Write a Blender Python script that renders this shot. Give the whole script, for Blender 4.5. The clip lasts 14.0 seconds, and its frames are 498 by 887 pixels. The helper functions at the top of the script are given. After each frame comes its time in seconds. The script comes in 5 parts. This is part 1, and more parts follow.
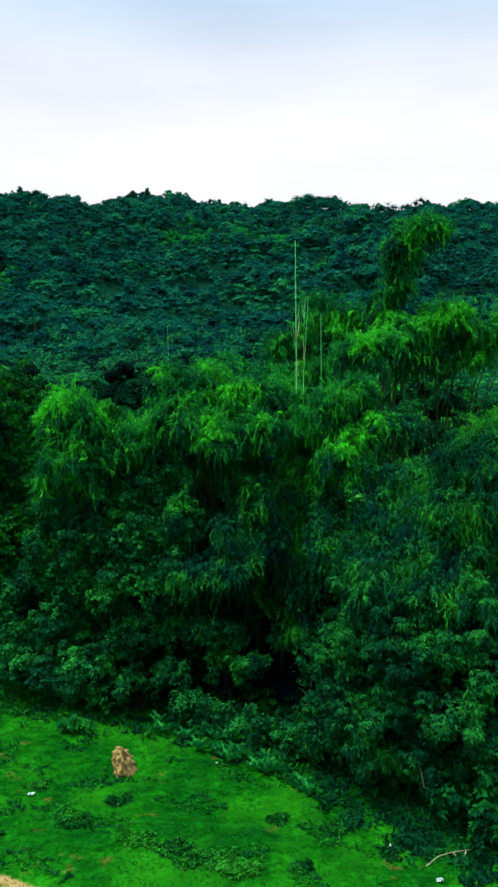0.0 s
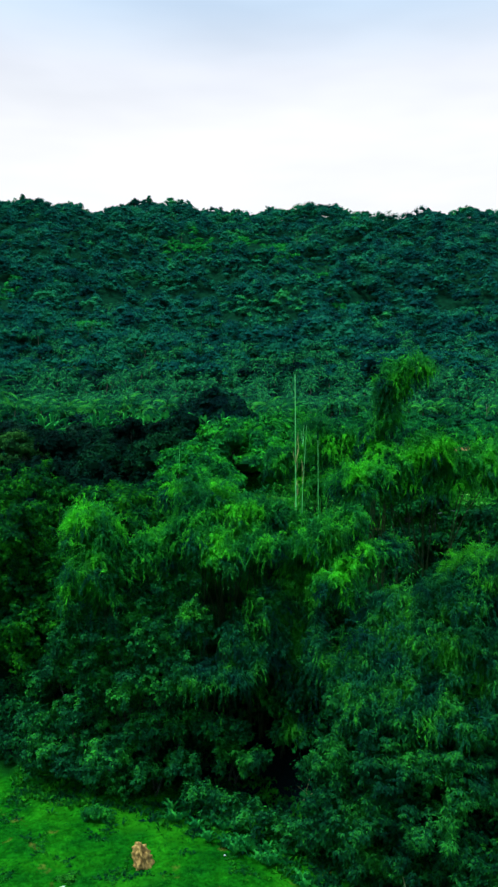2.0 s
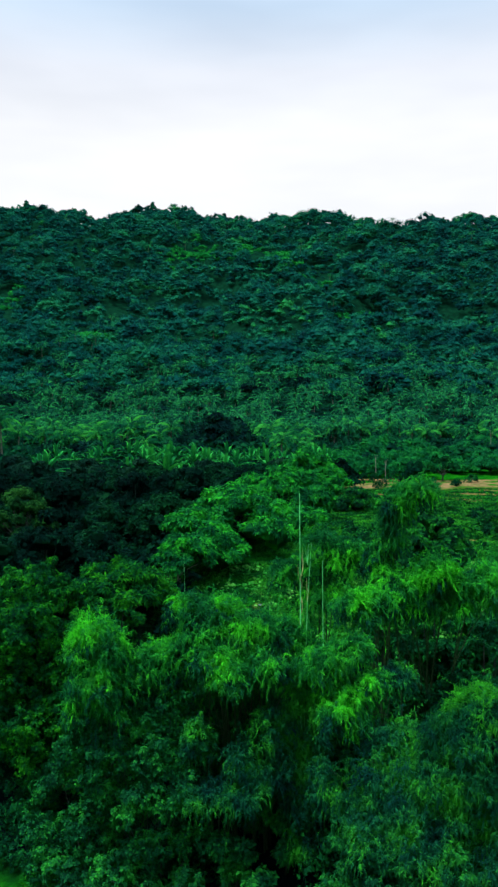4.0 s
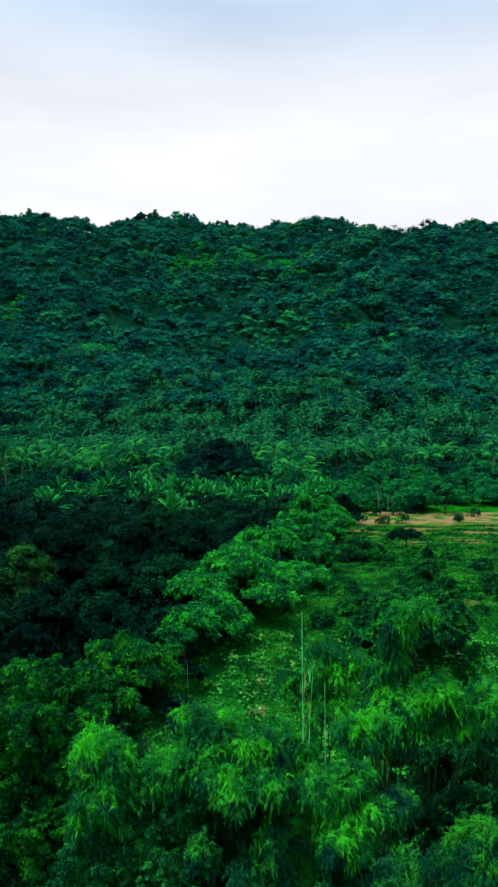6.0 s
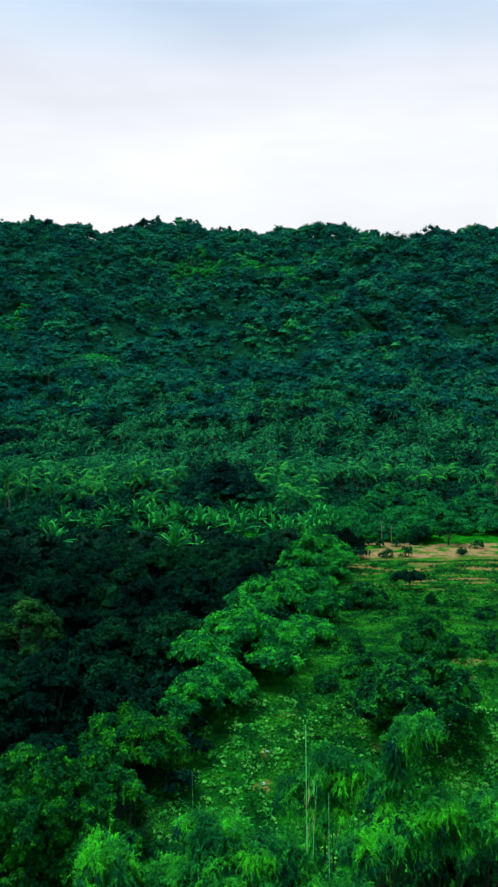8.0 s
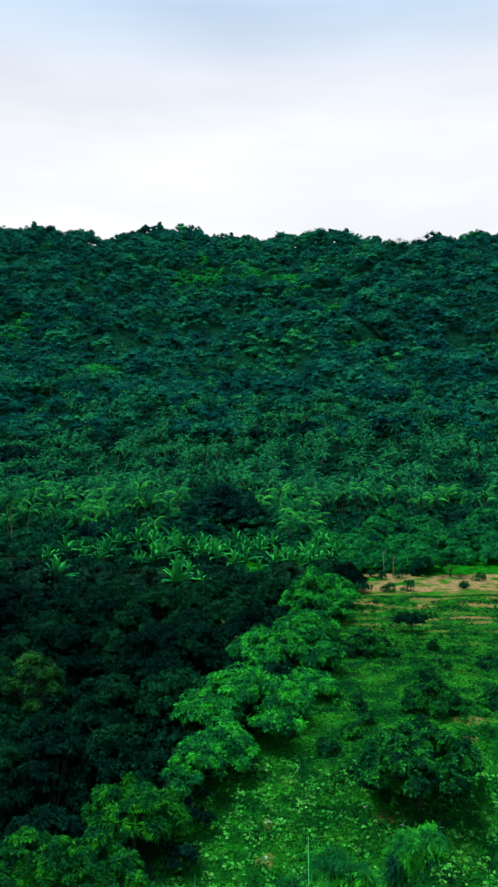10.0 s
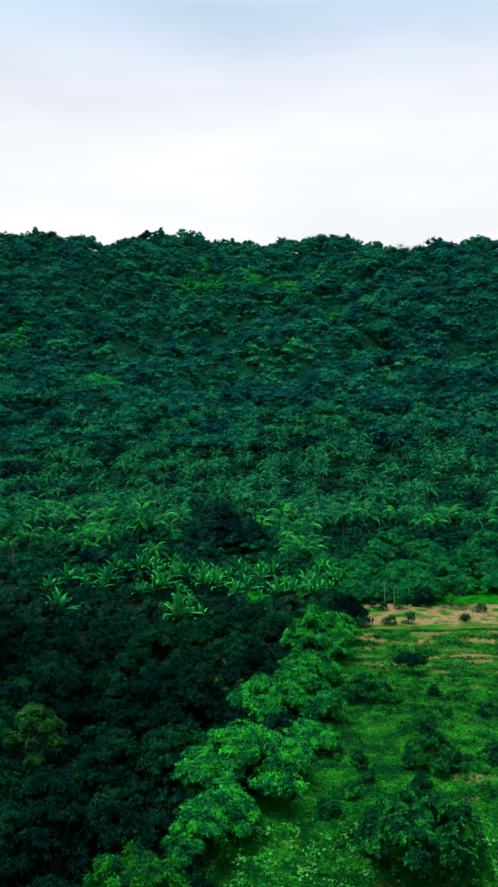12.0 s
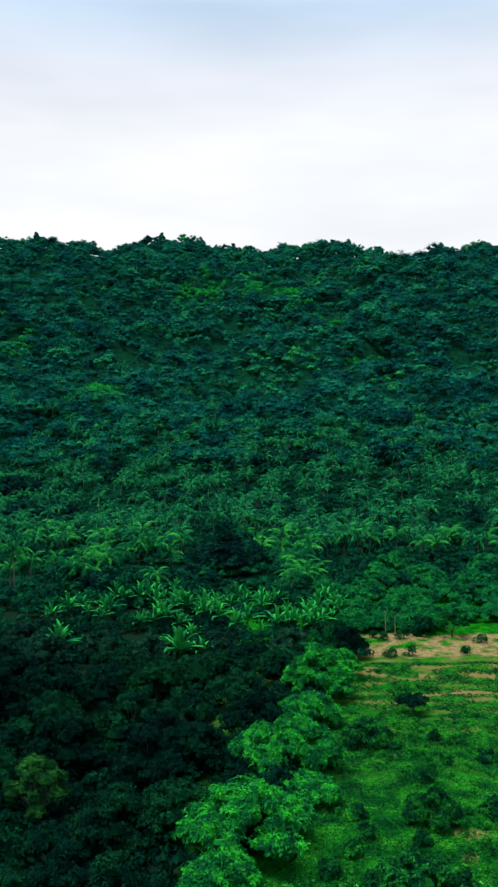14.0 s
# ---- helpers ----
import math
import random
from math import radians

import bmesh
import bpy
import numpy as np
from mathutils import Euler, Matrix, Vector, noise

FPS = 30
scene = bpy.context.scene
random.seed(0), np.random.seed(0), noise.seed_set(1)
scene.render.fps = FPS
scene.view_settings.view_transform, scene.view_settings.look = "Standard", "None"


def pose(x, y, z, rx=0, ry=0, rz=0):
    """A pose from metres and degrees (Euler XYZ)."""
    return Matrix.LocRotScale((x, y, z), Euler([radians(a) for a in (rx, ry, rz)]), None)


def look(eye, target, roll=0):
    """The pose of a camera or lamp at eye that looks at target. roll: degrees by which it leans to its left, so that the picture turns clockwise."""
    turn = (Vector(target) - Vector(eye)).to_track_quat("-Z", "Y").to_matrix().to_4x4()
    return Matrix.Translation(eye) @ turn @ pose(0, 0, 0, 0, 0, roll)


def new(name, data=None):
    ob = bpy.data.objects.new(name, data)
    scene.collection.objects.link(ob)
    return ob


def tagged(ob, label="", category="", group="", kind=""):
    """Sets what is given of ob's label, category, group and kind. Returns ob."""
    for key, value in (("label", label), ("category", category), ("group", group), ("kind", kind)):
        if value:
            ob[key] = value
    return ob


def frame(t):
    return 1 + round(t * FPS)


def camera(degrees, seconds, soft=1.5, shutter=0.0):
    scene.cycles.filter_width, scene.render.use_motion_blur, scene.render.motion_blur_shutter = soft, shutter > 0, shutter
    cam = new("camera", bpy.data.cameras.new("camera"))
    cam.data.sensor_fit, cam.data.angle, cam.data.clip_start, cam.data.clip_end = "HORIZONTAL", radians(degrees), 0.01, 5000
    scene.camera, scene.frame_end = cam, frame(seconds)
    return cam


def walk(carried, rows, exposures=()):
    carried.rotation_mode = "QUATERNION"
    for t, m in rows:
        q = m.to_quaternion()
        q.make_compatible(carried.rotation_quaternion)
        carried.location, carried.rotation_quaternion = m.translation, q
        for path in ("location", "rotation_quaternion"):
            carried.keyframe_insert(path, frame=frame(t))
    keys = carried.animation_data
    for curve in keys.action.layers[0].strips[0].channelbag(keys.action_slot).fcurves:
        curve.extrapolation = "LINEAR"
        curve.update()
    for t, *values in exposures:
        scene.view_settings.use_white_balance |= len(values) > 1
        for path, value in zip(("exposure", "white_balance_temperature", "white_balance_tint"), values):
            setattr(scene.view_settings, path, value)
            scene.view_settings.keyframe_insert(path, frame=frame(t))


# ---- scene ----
cam = camera(32.4, 14.0, soft=2.6)
METRES, EYE, TILT, LEAN, TURN = 40.0, 14.0, -2.4, 0.0, 0.0
ROWS = [
    (0.0, 0.0, 0.0, 0.0, 0.0, 0.0, -0.0),
    (0.5, -0.0002, -0.0514, 0.0321, 0.01, 0.01, -0.02),
    (1.0, -0.0017, -0.085, 0.0663, -0.0, 0.02, -0.04),
    (1.5, -0.0031, -0.0986, 0.1, 0.02, 0.04, -0.03),
    (2.0, -0.0038, -0.1015, 0.1336, 0.07, 0.08, -0.06),
    (2.5, -0.0047, -0.1025, 0.1678, 0.13, 0.09, -0.07),
    (3.0, -0.005, -0.1028, 0.2027, 0.21, 0.12, -0.06),
    (3.5, -0.0054, -0.1031, 0.2382, 0.25, 0.12, -0.06),
    (4.0, -0.0054, -0.1033, 0.2744, 0.3, 0.12, -0.06),
    (6.5, -0.0048, -0.1177, 0.4509, 0.54, 0.23, 0.11),
    (7.0, -0.0051, -0.1196, 0.4857, 0.59, 0.24, 0.14),
    (7.5, -0.0053, -0.1201, 0.5193, 0.65, 0.24, 0.15),
    (8.0, -0.0052, -0.1206, 0.5531, 0.7, 0.23, 0.18),
    (10.5, -0.0057, -0.1267, 0.7213, 0.85, 0.3, 0.18),
    (11.0, -0.0054, -0.1279, 0.755, 0.87, 0.3, 0.18),
    (11.5, -0.0051, -0.1293, 0.7879, 0.88, 0.32, 0.19),
    (12.0, -0.0049, -0.1304, 0.821, 0.9, 0.31, 0.19),
    (12.5, -0.0049, -0.1318, 0.8542, 0.91, 0.32, 0.19),
    (13.0, -0.0046, -0.1332, 0.8876, 0.93, 0.32, 0.2),
    (13.5, -0.0045, -0.1348, 0.9207, 0.94, 0.3, 0.2),
    (14.0, -0.0044, -0.1366, 0.9538, 0.96, 0.31, 0.2),
]
walk(cam, [(t, pose(0, 0, EYE, TILT, LEAN, TURN) @ pose(METRES * x, METRES * y, METRES * z, 90 + pitch, roll, yaw)) for t, x, y, z, yaw, pitch, roll in ROWS],
     exposures=[(0.0, 0.06), (4.0, 0.04), (8.0, 0.0), (14.0, 0.0)])

# ---------------------------------------------------------------- world and sun
SUN_EL, SUN_AZ = radians(69), radians(-98)      # azimuth from +y (over the hill) towards +x
world = bpy.data.worlds.new("overcast_sky")
scene.world = world
world.use_nodes = True
wn, wl = world.node_tree.nodes, world.node_tree.links
wn.clear()
w_out = wn.new("ShaderNodeOutputWorld")
w_bg = wn.new("ShaderNodeBackground")
w_sky = wn.new("ShaderNodeTexSky")
w_sky.sky_type, w_sky.sun_disc, w_sky.sun_elevation, w_sky.sun_rotation = "NISHITA", False, SUN_EL, SUN_AZ
w_scale = wn.new("ShaderNodeVectorMath")
w_scale.operation = "SCALE"
w_scale.inputs["Scale"].default_value = 0.10
w_co = wn.new("ShaderNodeTexCoord")
w_map = wn.new("ShaderNodeMapping")
w_map.inputs["Scale"].default_value = (2.2, 2.2, 9.0)
w_map.inputs["Rotation"].default_value = (0.0, 0.12, 0.0)
w_noise = wn.new("ShaderNodeTexNoise")
w_noise.inputs["Scale"].default_value, w_noise.inputs["Detail"].default_value = 1.6, 3.0
w_ramp = wn.new("ShaderNodeValToRGB")
w_ramp.color_ramp.elements[0].position, w_ramp.color_ramp.elements[0].color = 0.30, (0.92, 0.93, 0.95, 1)
w_ramp.color_ramp.elements[1].position, w_ramp.color_ramp.elements[1].color = 0.66, (1.06, 1.06, 1.06, 1)
w_sep = wn.new("ShaderNodeSeparateXYZ")
w_grad = wn.new("ShaderNodeValToRGB")           # cloud sheet: white low over the hill, bluish grey higher, brightest overhead
ge = w_grad.color_ramp.elements
ge[0].position, ge[0].color = 0.0, (1.07, 1.07, 1.06, 1)
ge[1].position, ge[1].color = 1.0, (1.85, 2.1, 2.95, 1)
for p_, c_ in ((0.30, (1.02, 1.03, 1.05, 1)), (0.36, (0.86, 0.90, 0.98, 1)), (0.42, (0.64, 0.80, 0.98, 1)), (0.54, (1.05, 1.22, 1.5, 1)), (0.75, (1.55, 1.8, 2.6, 1))):
    e_ = ge.new(p_)
    e_.color = c_
w_mul = wn.new("ShaderNodeMix")
w_mul.data_type, w_mul.blend_type = "RGBA", "MULTIPLY"
w_mul.inputs[0].default_value = 1.0
w_mix = wn.new("ShaderNodeMix")
w_mix.data_type = "RGBA"
w_mix.inputs[0].default_value = 0.92
wl.new(w_co.outputs["Generated"], w_map.inputs["Vector"])
wl.new(w_map.outputs["Vector"], w_noise.inputs["Vector"])
wl.new(w_noise.outputs["Fac"], w_ramp.inputs["Fac"])
wl.new(w_co.outputs["Generated"], w_sep.inputs[0])
wl.new(w_sep.outputs["Z"], w_grad.inputs["Fac"])
wl.new(w_grad.outputs["Color"], w_mul.inputs[6])
wl.new(w_ramp.outputs["Color"], w_mul.inputs[7])
wl.new(w_sky.outputs["Color"], w_scale.inputs[0])
wl.new(w_scale.outputs["Vector"], w_mix.inputs[6])
wl.new(w_mul.outputs[2], w_mix.inputs[7])
wl.new(w_mix.outputs[2], w_bg.inputs["Color"])
w_bg.inputs["Strength"].default_value = 1.0
wl.new(w_bg.outputs["Background"], w_out.inputs["Surface"])

sun = new("sun", bpy.data.lights.new("sun", "SUN"))
sun.data.energy, sun.data.angle, sun.data.color = 5.6, radians(20), (1.0, 0.98, 0.92)
sun_dir = Vector((math.sin(SUN_AZ) * math.cos(SUN_EL), math.cos(SUN_AZ) * math.cos(SUN_EL), math.sin(SUN_EL)))
sun.matrix_world = look((0, 0, 300), Vector((0, 0, 300)) - sun_dir)


# ---------------------------------------------------------------- materials
def shader(name, rough=0.6, spec=0.3):
    m = bpy.data.materials.new(name)
    m.use_nodes = True
    b = m.node_tree.nodes["Principled BSDF"]
    b.inputs["Roughness"].default_value = rough
    b.inputs["Specular IOR Level"].default_value = spec
    return m, m.node_tree.nodes, m.node_tree.links, b


def ramp(nodes, stops):
    r = nodes.new("ShaderNodeValToRGB")
    el = r.color_ramp.elements
    el[0].position, el[0].color = stops[0][0], (*stops[0][1], 1)
    el[1].position, el[1].color = stops[-1][0], (*stops[-1][1], 1)
    for p, c in stops[1:-1]:
        e = el.new(p)
        e.color = (*c, 1)
    return r


def tex(nodes, links, scale, detail=3.0, vector=None):
    n = nodes.new("ShaderNodeTexNoise")
    n.inputs["Scale"].default_value, n.inputs["Detail"].default_value = scale, detail
    if vector is not None:
        links.new(vector, n.inputs["Vector"])
    return n


def mixc(nodes, links, fac, a, b, blend="MIX"):
    m = nodes.new("ShaderNodeMix")
    m.data_type, m.blend_type = "RGBA", blend
    for sock, v in ((m.inputs[0], fac), (m.inputs[6], a), (m.inputs[7], b)):
        if isinstance(v, (int, float)):
            sock.default_value = v
        elif isinstance(v, tuple):
            sock.default_value = (*v, 1)
        else:
            links.new(v, sock)
    return m.outputs[2]


def leaf_material(name, dark, mid, light, patch=0.12, rough=0.55, through_light=0.22, spec=0.004, speck=0.45, tone=0.8, spread=(0.3, 0.7), own=0.0):
    """Leaves: each leaf its own tone, drifting in patches through the crown, some light shining through."""
    m, n, l, b = shader(name, rough, spec)
    geo = n.new("ShaderNodeNewGeometry")
    # blue raised in every leaf, painting in the bluish veil of the shadows
    dark, mid, light = ((tone * c[0], tone * c[1], tone * (1.3 * c[2] + 0.0015)) for c in (dark, mid, light))
    r = ramp(n, [(0.08, dark), (0.5, mid), (0.92, light)])
    big = tex(n, l, patch, 4.0, geo.outputs["Position"])
    mm = n.new("ShaderNodeMapRange")
    mm.inputs["From Min"].default_value, mm.inputs["From Max"].default_value = spread
    l.new(big.outputs["Fac"], mm.inputs["Value"])
    blend = n.new("ShaderNodeMix")
    blend.inputs[0].default_value = 1.0 - speck
    l.new(geo.outputs["Random Per Island"], blend.inputs[2])
    l.new(mm.outputs["Result"], blend.inputs[3])
    info = n.new("ShaderNodeObjectInfo")
    each = n.new("ShaderNodeMix")
    each.inputs[0].default_value = own
    l.new(blend.outputs[0], each.inputs[2])
    l.new(info.outputs["Random"], each.inputs[3])
    l.new(each.outputs[0], r.inputs["Fac"])
    l.new(r.outputs["Color"], b.inputs["Base Color"])
    tr = n.new("ShaderNodeBsdfTranslucent")
    l.new(r.outputs["Color"], tr.inputs["Color"])
    mx = n.new("ShaderNodeMixShader")
    mx.inputs[0].default_value = through_light
    out = n["Material Output"]
    l.new(b.outputs["BSDF"], mx.inputs[1])
    l.new(tr.outputs["BSDF"], mx.inputs[2])
    l.new(mx.outputs["Shader"], out.inputs["Surface"])
    return m


def plain_material(name, a, c, scale, rough=0.8, bump=0.3):
    m, n, l, b = shader(name, rough, 0.2)
    geo = n.new("ShaderNodeNewGeometry")
    t1 = tex(n, l, scale, 5.0, geo.outputs["Position"])
    r = ramp(n, [(0.3, a), (0.7, c)])
    l.new(t1.outputs["Fac"], r.inputs["Fac"])
    l.new(r.outputs["Color"], b.inputs["Base Color"])
    bp = n.new("ShaderNodeBump")
    bp.inputs["Strength"].default_value = bump
    l.new(t1.outputs["Fac"], bp.inputs["Height"])
    l.new(bp.outputs["Normal"], b.inputs["Normal"])
    return m


M_THICK = leaf_material("thicket_leaf", (0.002, 0.030, 0.014), (0.005, 0.088, 0.018), (0.020, 0.27, 0.018), 0.6, tone=0.72, spread=(0.35, 0.65))
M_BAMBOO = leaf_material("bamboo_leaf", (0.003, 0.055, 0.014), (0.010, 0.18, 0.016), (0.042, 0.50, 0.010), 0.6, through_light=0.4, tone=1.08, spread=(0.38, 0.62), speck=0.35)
# darker copy of the bamboo leaf, shade put into its colour
M_SHADEBAMBOO = leaf_material("shaded_bamboo_leaf", (0.002, 0.028, 0.020), (0.005, 0.090, 0.022), (0.030, 0.36, 0.012), 0.7, through_light=0.22, tone=0.88, spread=(0.36, 0.64), speck=0.35)
M_VINE = leaf_material("vine_leaf", (0.002, 0.036, 0.014), (0.006, 0.125, 0.014), (0.028, 0.36, 0.008), 0.8, through_light=0.3, tone=0.54, spread=(0.36, 0.64))
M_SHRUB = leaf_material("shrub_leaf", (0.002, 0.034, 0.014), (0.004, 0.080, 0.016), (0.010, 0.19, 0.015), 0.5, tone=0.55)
# half-darkened copy of the bamboo leaf, for plumes in partial shade
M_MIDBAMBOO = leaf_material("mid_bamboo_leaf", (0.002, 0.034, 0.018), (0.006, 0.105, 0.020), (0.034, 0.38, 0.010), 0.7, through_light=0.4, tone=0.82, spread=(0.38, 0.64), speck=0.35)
M_MANGO = leaf_material("mango_leaf", (0.001, 0.030, 0.011), (0.006, 0.135, 0.015), (0.024, 0.42, 0.012), 0.7, through_light=0.15, spread=(0.36, 0.64), own=0.1, tone=0.86)
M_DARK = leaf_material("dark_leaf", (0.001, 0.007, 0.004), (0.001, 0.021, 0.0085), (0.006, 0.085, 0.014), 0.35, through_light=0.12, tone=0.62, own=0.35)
M_GROVE = leaf_material("grove_leaf", (0.002, 0.060, 0.020), (0.006, 0.15, 0.028), (0.016, 0.31, 0.028), 0.45, own=0.15, spread=(0.34, 0.66), tone=0.66)
M_UNDER = leaf_material("undergrowth_leaf", (0.001, 0.024, 0.014), (0.003, 0.062, 0.022), (0.007, 0.14, 0.028), 0.15, spread=(0.36, 0.64), tone=0.5)
M_RAIN = leaf_material("rain_tree_leaf", (0.001, 0.010, 0.008), (0.0015, 0.020, 0.012), (0.005, 0.072, 0.020), 0.3, through_light=0.08, spread=(0.36, 0.64))
# bluish hill leaves: distance haze put into their base colours
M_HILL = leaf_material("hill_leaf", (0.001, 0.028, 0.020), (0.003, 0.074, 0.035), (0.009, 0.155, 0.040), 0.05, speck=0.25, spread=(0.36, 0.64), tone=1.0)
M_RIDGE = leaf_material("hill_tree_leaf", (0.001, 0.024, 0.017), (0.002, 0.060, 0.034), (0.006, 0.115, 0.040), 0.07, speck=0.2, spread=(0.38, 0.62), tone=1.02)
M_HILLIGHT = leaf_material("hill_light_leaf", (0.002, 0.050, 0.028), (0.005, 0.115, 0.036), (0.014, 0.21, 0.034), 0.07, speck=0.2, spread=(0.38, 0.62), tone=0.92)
M_GLADE = leaf_material("clearing_leaf", (0.003, 0.12, 0.022), (0.007, 0.22, 0.026), (0.018, 0.34, 0.030), 0.09, speck=0.3)
M_FIELDSHRUB = leaf_material("field_shrub_leaf", (0.001, 0.016, 0.007), (0.003, 0.055, 0.010), (0.016, 0.24, 0.012), 0.8, spread=(0.36, 0.64), tone=0.78)
M_PALM = leaf_material("palm_frond", (0.001, 0.036, 0.016), (0.005, 0.12, 0.022), (0.045, 0.44, 0.036), 0.6, 0.5, speck=0.1, spread=(0.36, 0.64), own=0.55, tone=0.74)
M_FARPALM = leaf_material("far_palm_frond", (0.001, 0.024, 0.015), (0.005, 0.10, 0.030), (0.030, 0.36, 0.055), 0.5, 0.5, speck=0.5, spread=(0.36, 0.64), tone=0.8)
M_BANANA = leaf_material("banana_leaf", (0.003, 0.080, 0.022), (0.009, 0.20, 0.026), (0.040, 0.48, 0.045), 0.5, 0.45, 0.2, own=0.45)
M_GRASS = leaf_material("grass_blade", (0.001, 0.060, 0.004), (0.003, 0.12, 0.003), (0.012, 0.20, 0.004), 0.45, 0.6)
M_WEED = leaf_material("weed_leaf", (0.002, 0.035, 0.008), (0.005, 0.10, 0.008), (0.03, 0.30, 0.012), 0.4, spread=(0.36, 0.64), tone=0.74)
M_PALE = leaf_material("pale_leaf", (0.012, 0.20, 0.02), (0.04, 0.42, 0.03), (0.16, 0.58, 0.07), 0.6, tone=0.68)
M_BARK = plain_material("bark", (0.008, 0.014, 0.010), (0.026, 0.042, 0.028), 3.0)
M_PALEBARK = plain_material("pale_bark", (0.03, 0.04, 0.03), (0.10, 0.11, 0.075), 2.0)
M_CULM = plain_material("bamboo_culm", (0.005, 0.022, 0.008), (0.02, 0.05, 0.012), 2.0, 0.45, 0.1)
M_DRYCULM = plain_material("dry_culm", (0.055, 0.46, 0.10), (0.16, 0.80, 0.26), 1.2, 0.5, 0.1)
M_SHEATH = plain_material("dry_sheath", (0.12, 0.24, 0.07), (0.34, 0.36, 0.15), 6.0)
M_EARTH = plain_material("bare_earth", (0.085, 0.055, 0.016), (0.36, 0.27, 0.075), 5.0, 0.95, 0.9)
M_DEADWOOD = plain_material("dead_wood", (0.10, 0.13, 0.06), (0.26, 0.28, 0.14), 8.0)
M_STUB = plain_material("weathered_trunk", (0.09, 0.11, 0.08), (0.20, 0.22, 0.16), 5.0)
M_SCRAP = plain_material("white_scrap", (0.16, 0.26, 0.22), (0.34, 0.46, 0.40), 9.0, 0.5)
M_BLOOM = leaf_material("olive_leaf", (0.004, 0.022, 0.005), (0.005, 0.055, 0.008), (0.035, 0.18, 0.018), 0.5)
M_HEDGE = leaf_material("hedge_leaf", (0.002, 0.012, 0.008), (0.004, 0.032, 0.013), (0.012, 0.075, 0.020), 0.4, through_light=0.1, own=0.2)
M_BROAD = leaf_material("broad_shrub_leaf", (0.002, 0.028, 0.010), (0.005, 0.088, 0.016), (0.018, 0.25, 0.016), 0.7, through_light=0.2, tone=0.9, spread=(0.36, 0.64))


# ---------------------------------------------------------------- terrain
def waves(x, y, size, seed):
    """Smooth wandering values of about -1 to 1, features about size metres across."""
    g = np.random.default_rng(seed)
    v = np.zeros(np.broadcast(x, y).shape)
    for k in range(7):
        a, f, p = g.uniform(0, 6.283), g.uniform(0.7, 1.7) * 6.283 / (2 * size), g.uniform(0, 6.283)
        v = v + np.sin(f * (x * np.cos(a) + y * np.sin(a)) + p)
    return v / 3.0


def smooth(a, b, v):
    t = np.clip((v - a) / (b - a), 0, 1)
    return t * t * (3 - 2 * t)


HILL_Y = (140, 200, 260, 350, 430, 530, 600, 670, 760, 880, 1000, 1300, 1800, 4000)
HILL_Z = (13.5, 14.5, 18, 32, 50, 76, 106, 138, 172, 212, 190, 70, 30, 20)
CREST_X = (-300, -256, -215, -192, -163, -116, -64, -12, 17, 70, 116, 140, 175, 215, 256, 320)
CREST_Z = (13, 13, 13, 8, 1, 12, 12, -2, 8, 5, 2, -2, 4, 3, -3, -6)


def meadow_edge(x):
    return np.interp(x, (-60, -11, -4, 0, 3, 6, 10, 60), (42, 37.5, 35.5, 32.6, 29.2, 25.5, 22.2, 19.5))


SLOPE_Y = (-10, 20, 30, 45, 50, 56, 60, 64, 70, 76, 86, 100, 115, 137, 150, 170)
SLOPE_Z = (2.0, 2.2, 3.4, 5.9, 6.8, 8.3, 10.0, 11.4, 12.6, 13.2, 13.6, 13.0, 12.5, 12.3, 12.8, 13.4)


def gz(x, y):
    """Height of the ground: meadow, bank, sloping glade, field, the hill behind, and an unseen slope added behind the
    camera.
    """
    x, y = np.asarray(x, float), np.asarray(y, float)
    e = meadow_edge(x)
    low = 0.6 + 0.12 * waves(x, y, 4, 3) + 0.05 * waves(x, y, 1.2, 4)
    bank = smooth(0.0, 1.0, (y - e) / 13.0)
    upper = (np.interp(y - 2.5, SLOPE_Y, SLOPE_Z) + np.interp(y, SLOPE_Y, SLOPE_Z) + np.interp(y + 2.5, SLOPE_Y, SLOPE_Z)) / 3
    shelf = upper + 0.22 * waves(x, y, 12, 5)
    gully = smooth(-4, -18, x) * smooth(52, 66, y) * smooth(124, 108, y)
    shelf = shelf - 4.0 * gully
    z = low + (shelf - low) * bank
    h = np.interp(y, HILL_Y, HILL_Z) - 13.5
    far = smooth(250, 520, y)
    h = h + far * (5 * waves(x, y, 70, 6) + 3.2 * waves(x, y, 25, 7))
    h = h + np.interp(x, CREST_X, CREST_Z) * smooth(640, 880, y) * smooth(1400, 900, y)
    # unseen slope added behind the camera to cut off low sky light
    back_blocker = np.interp(-y, (18, 60, 140, 320, 700, 2600), (0, 15, 50, 112, 150, 150))
    return z + np.maximum(h, 0) + back_blocker


def spaced(lo, hi, a, b, step, grow=1.12):
    """Grid lines: even between a and b, ever wider outside."""
    v = list(np.arange(a, b + 1e-6, step))
    s, p = step, a
    while p > lo:
        s *= grow
        p = max(p - s, lo)
        v.insert(0, p)
    s, p = step, v[-1]
    while p < hi:
        s *= grow
        p = min(p + s, hi)
        v.append(p)
    return np.array(v)


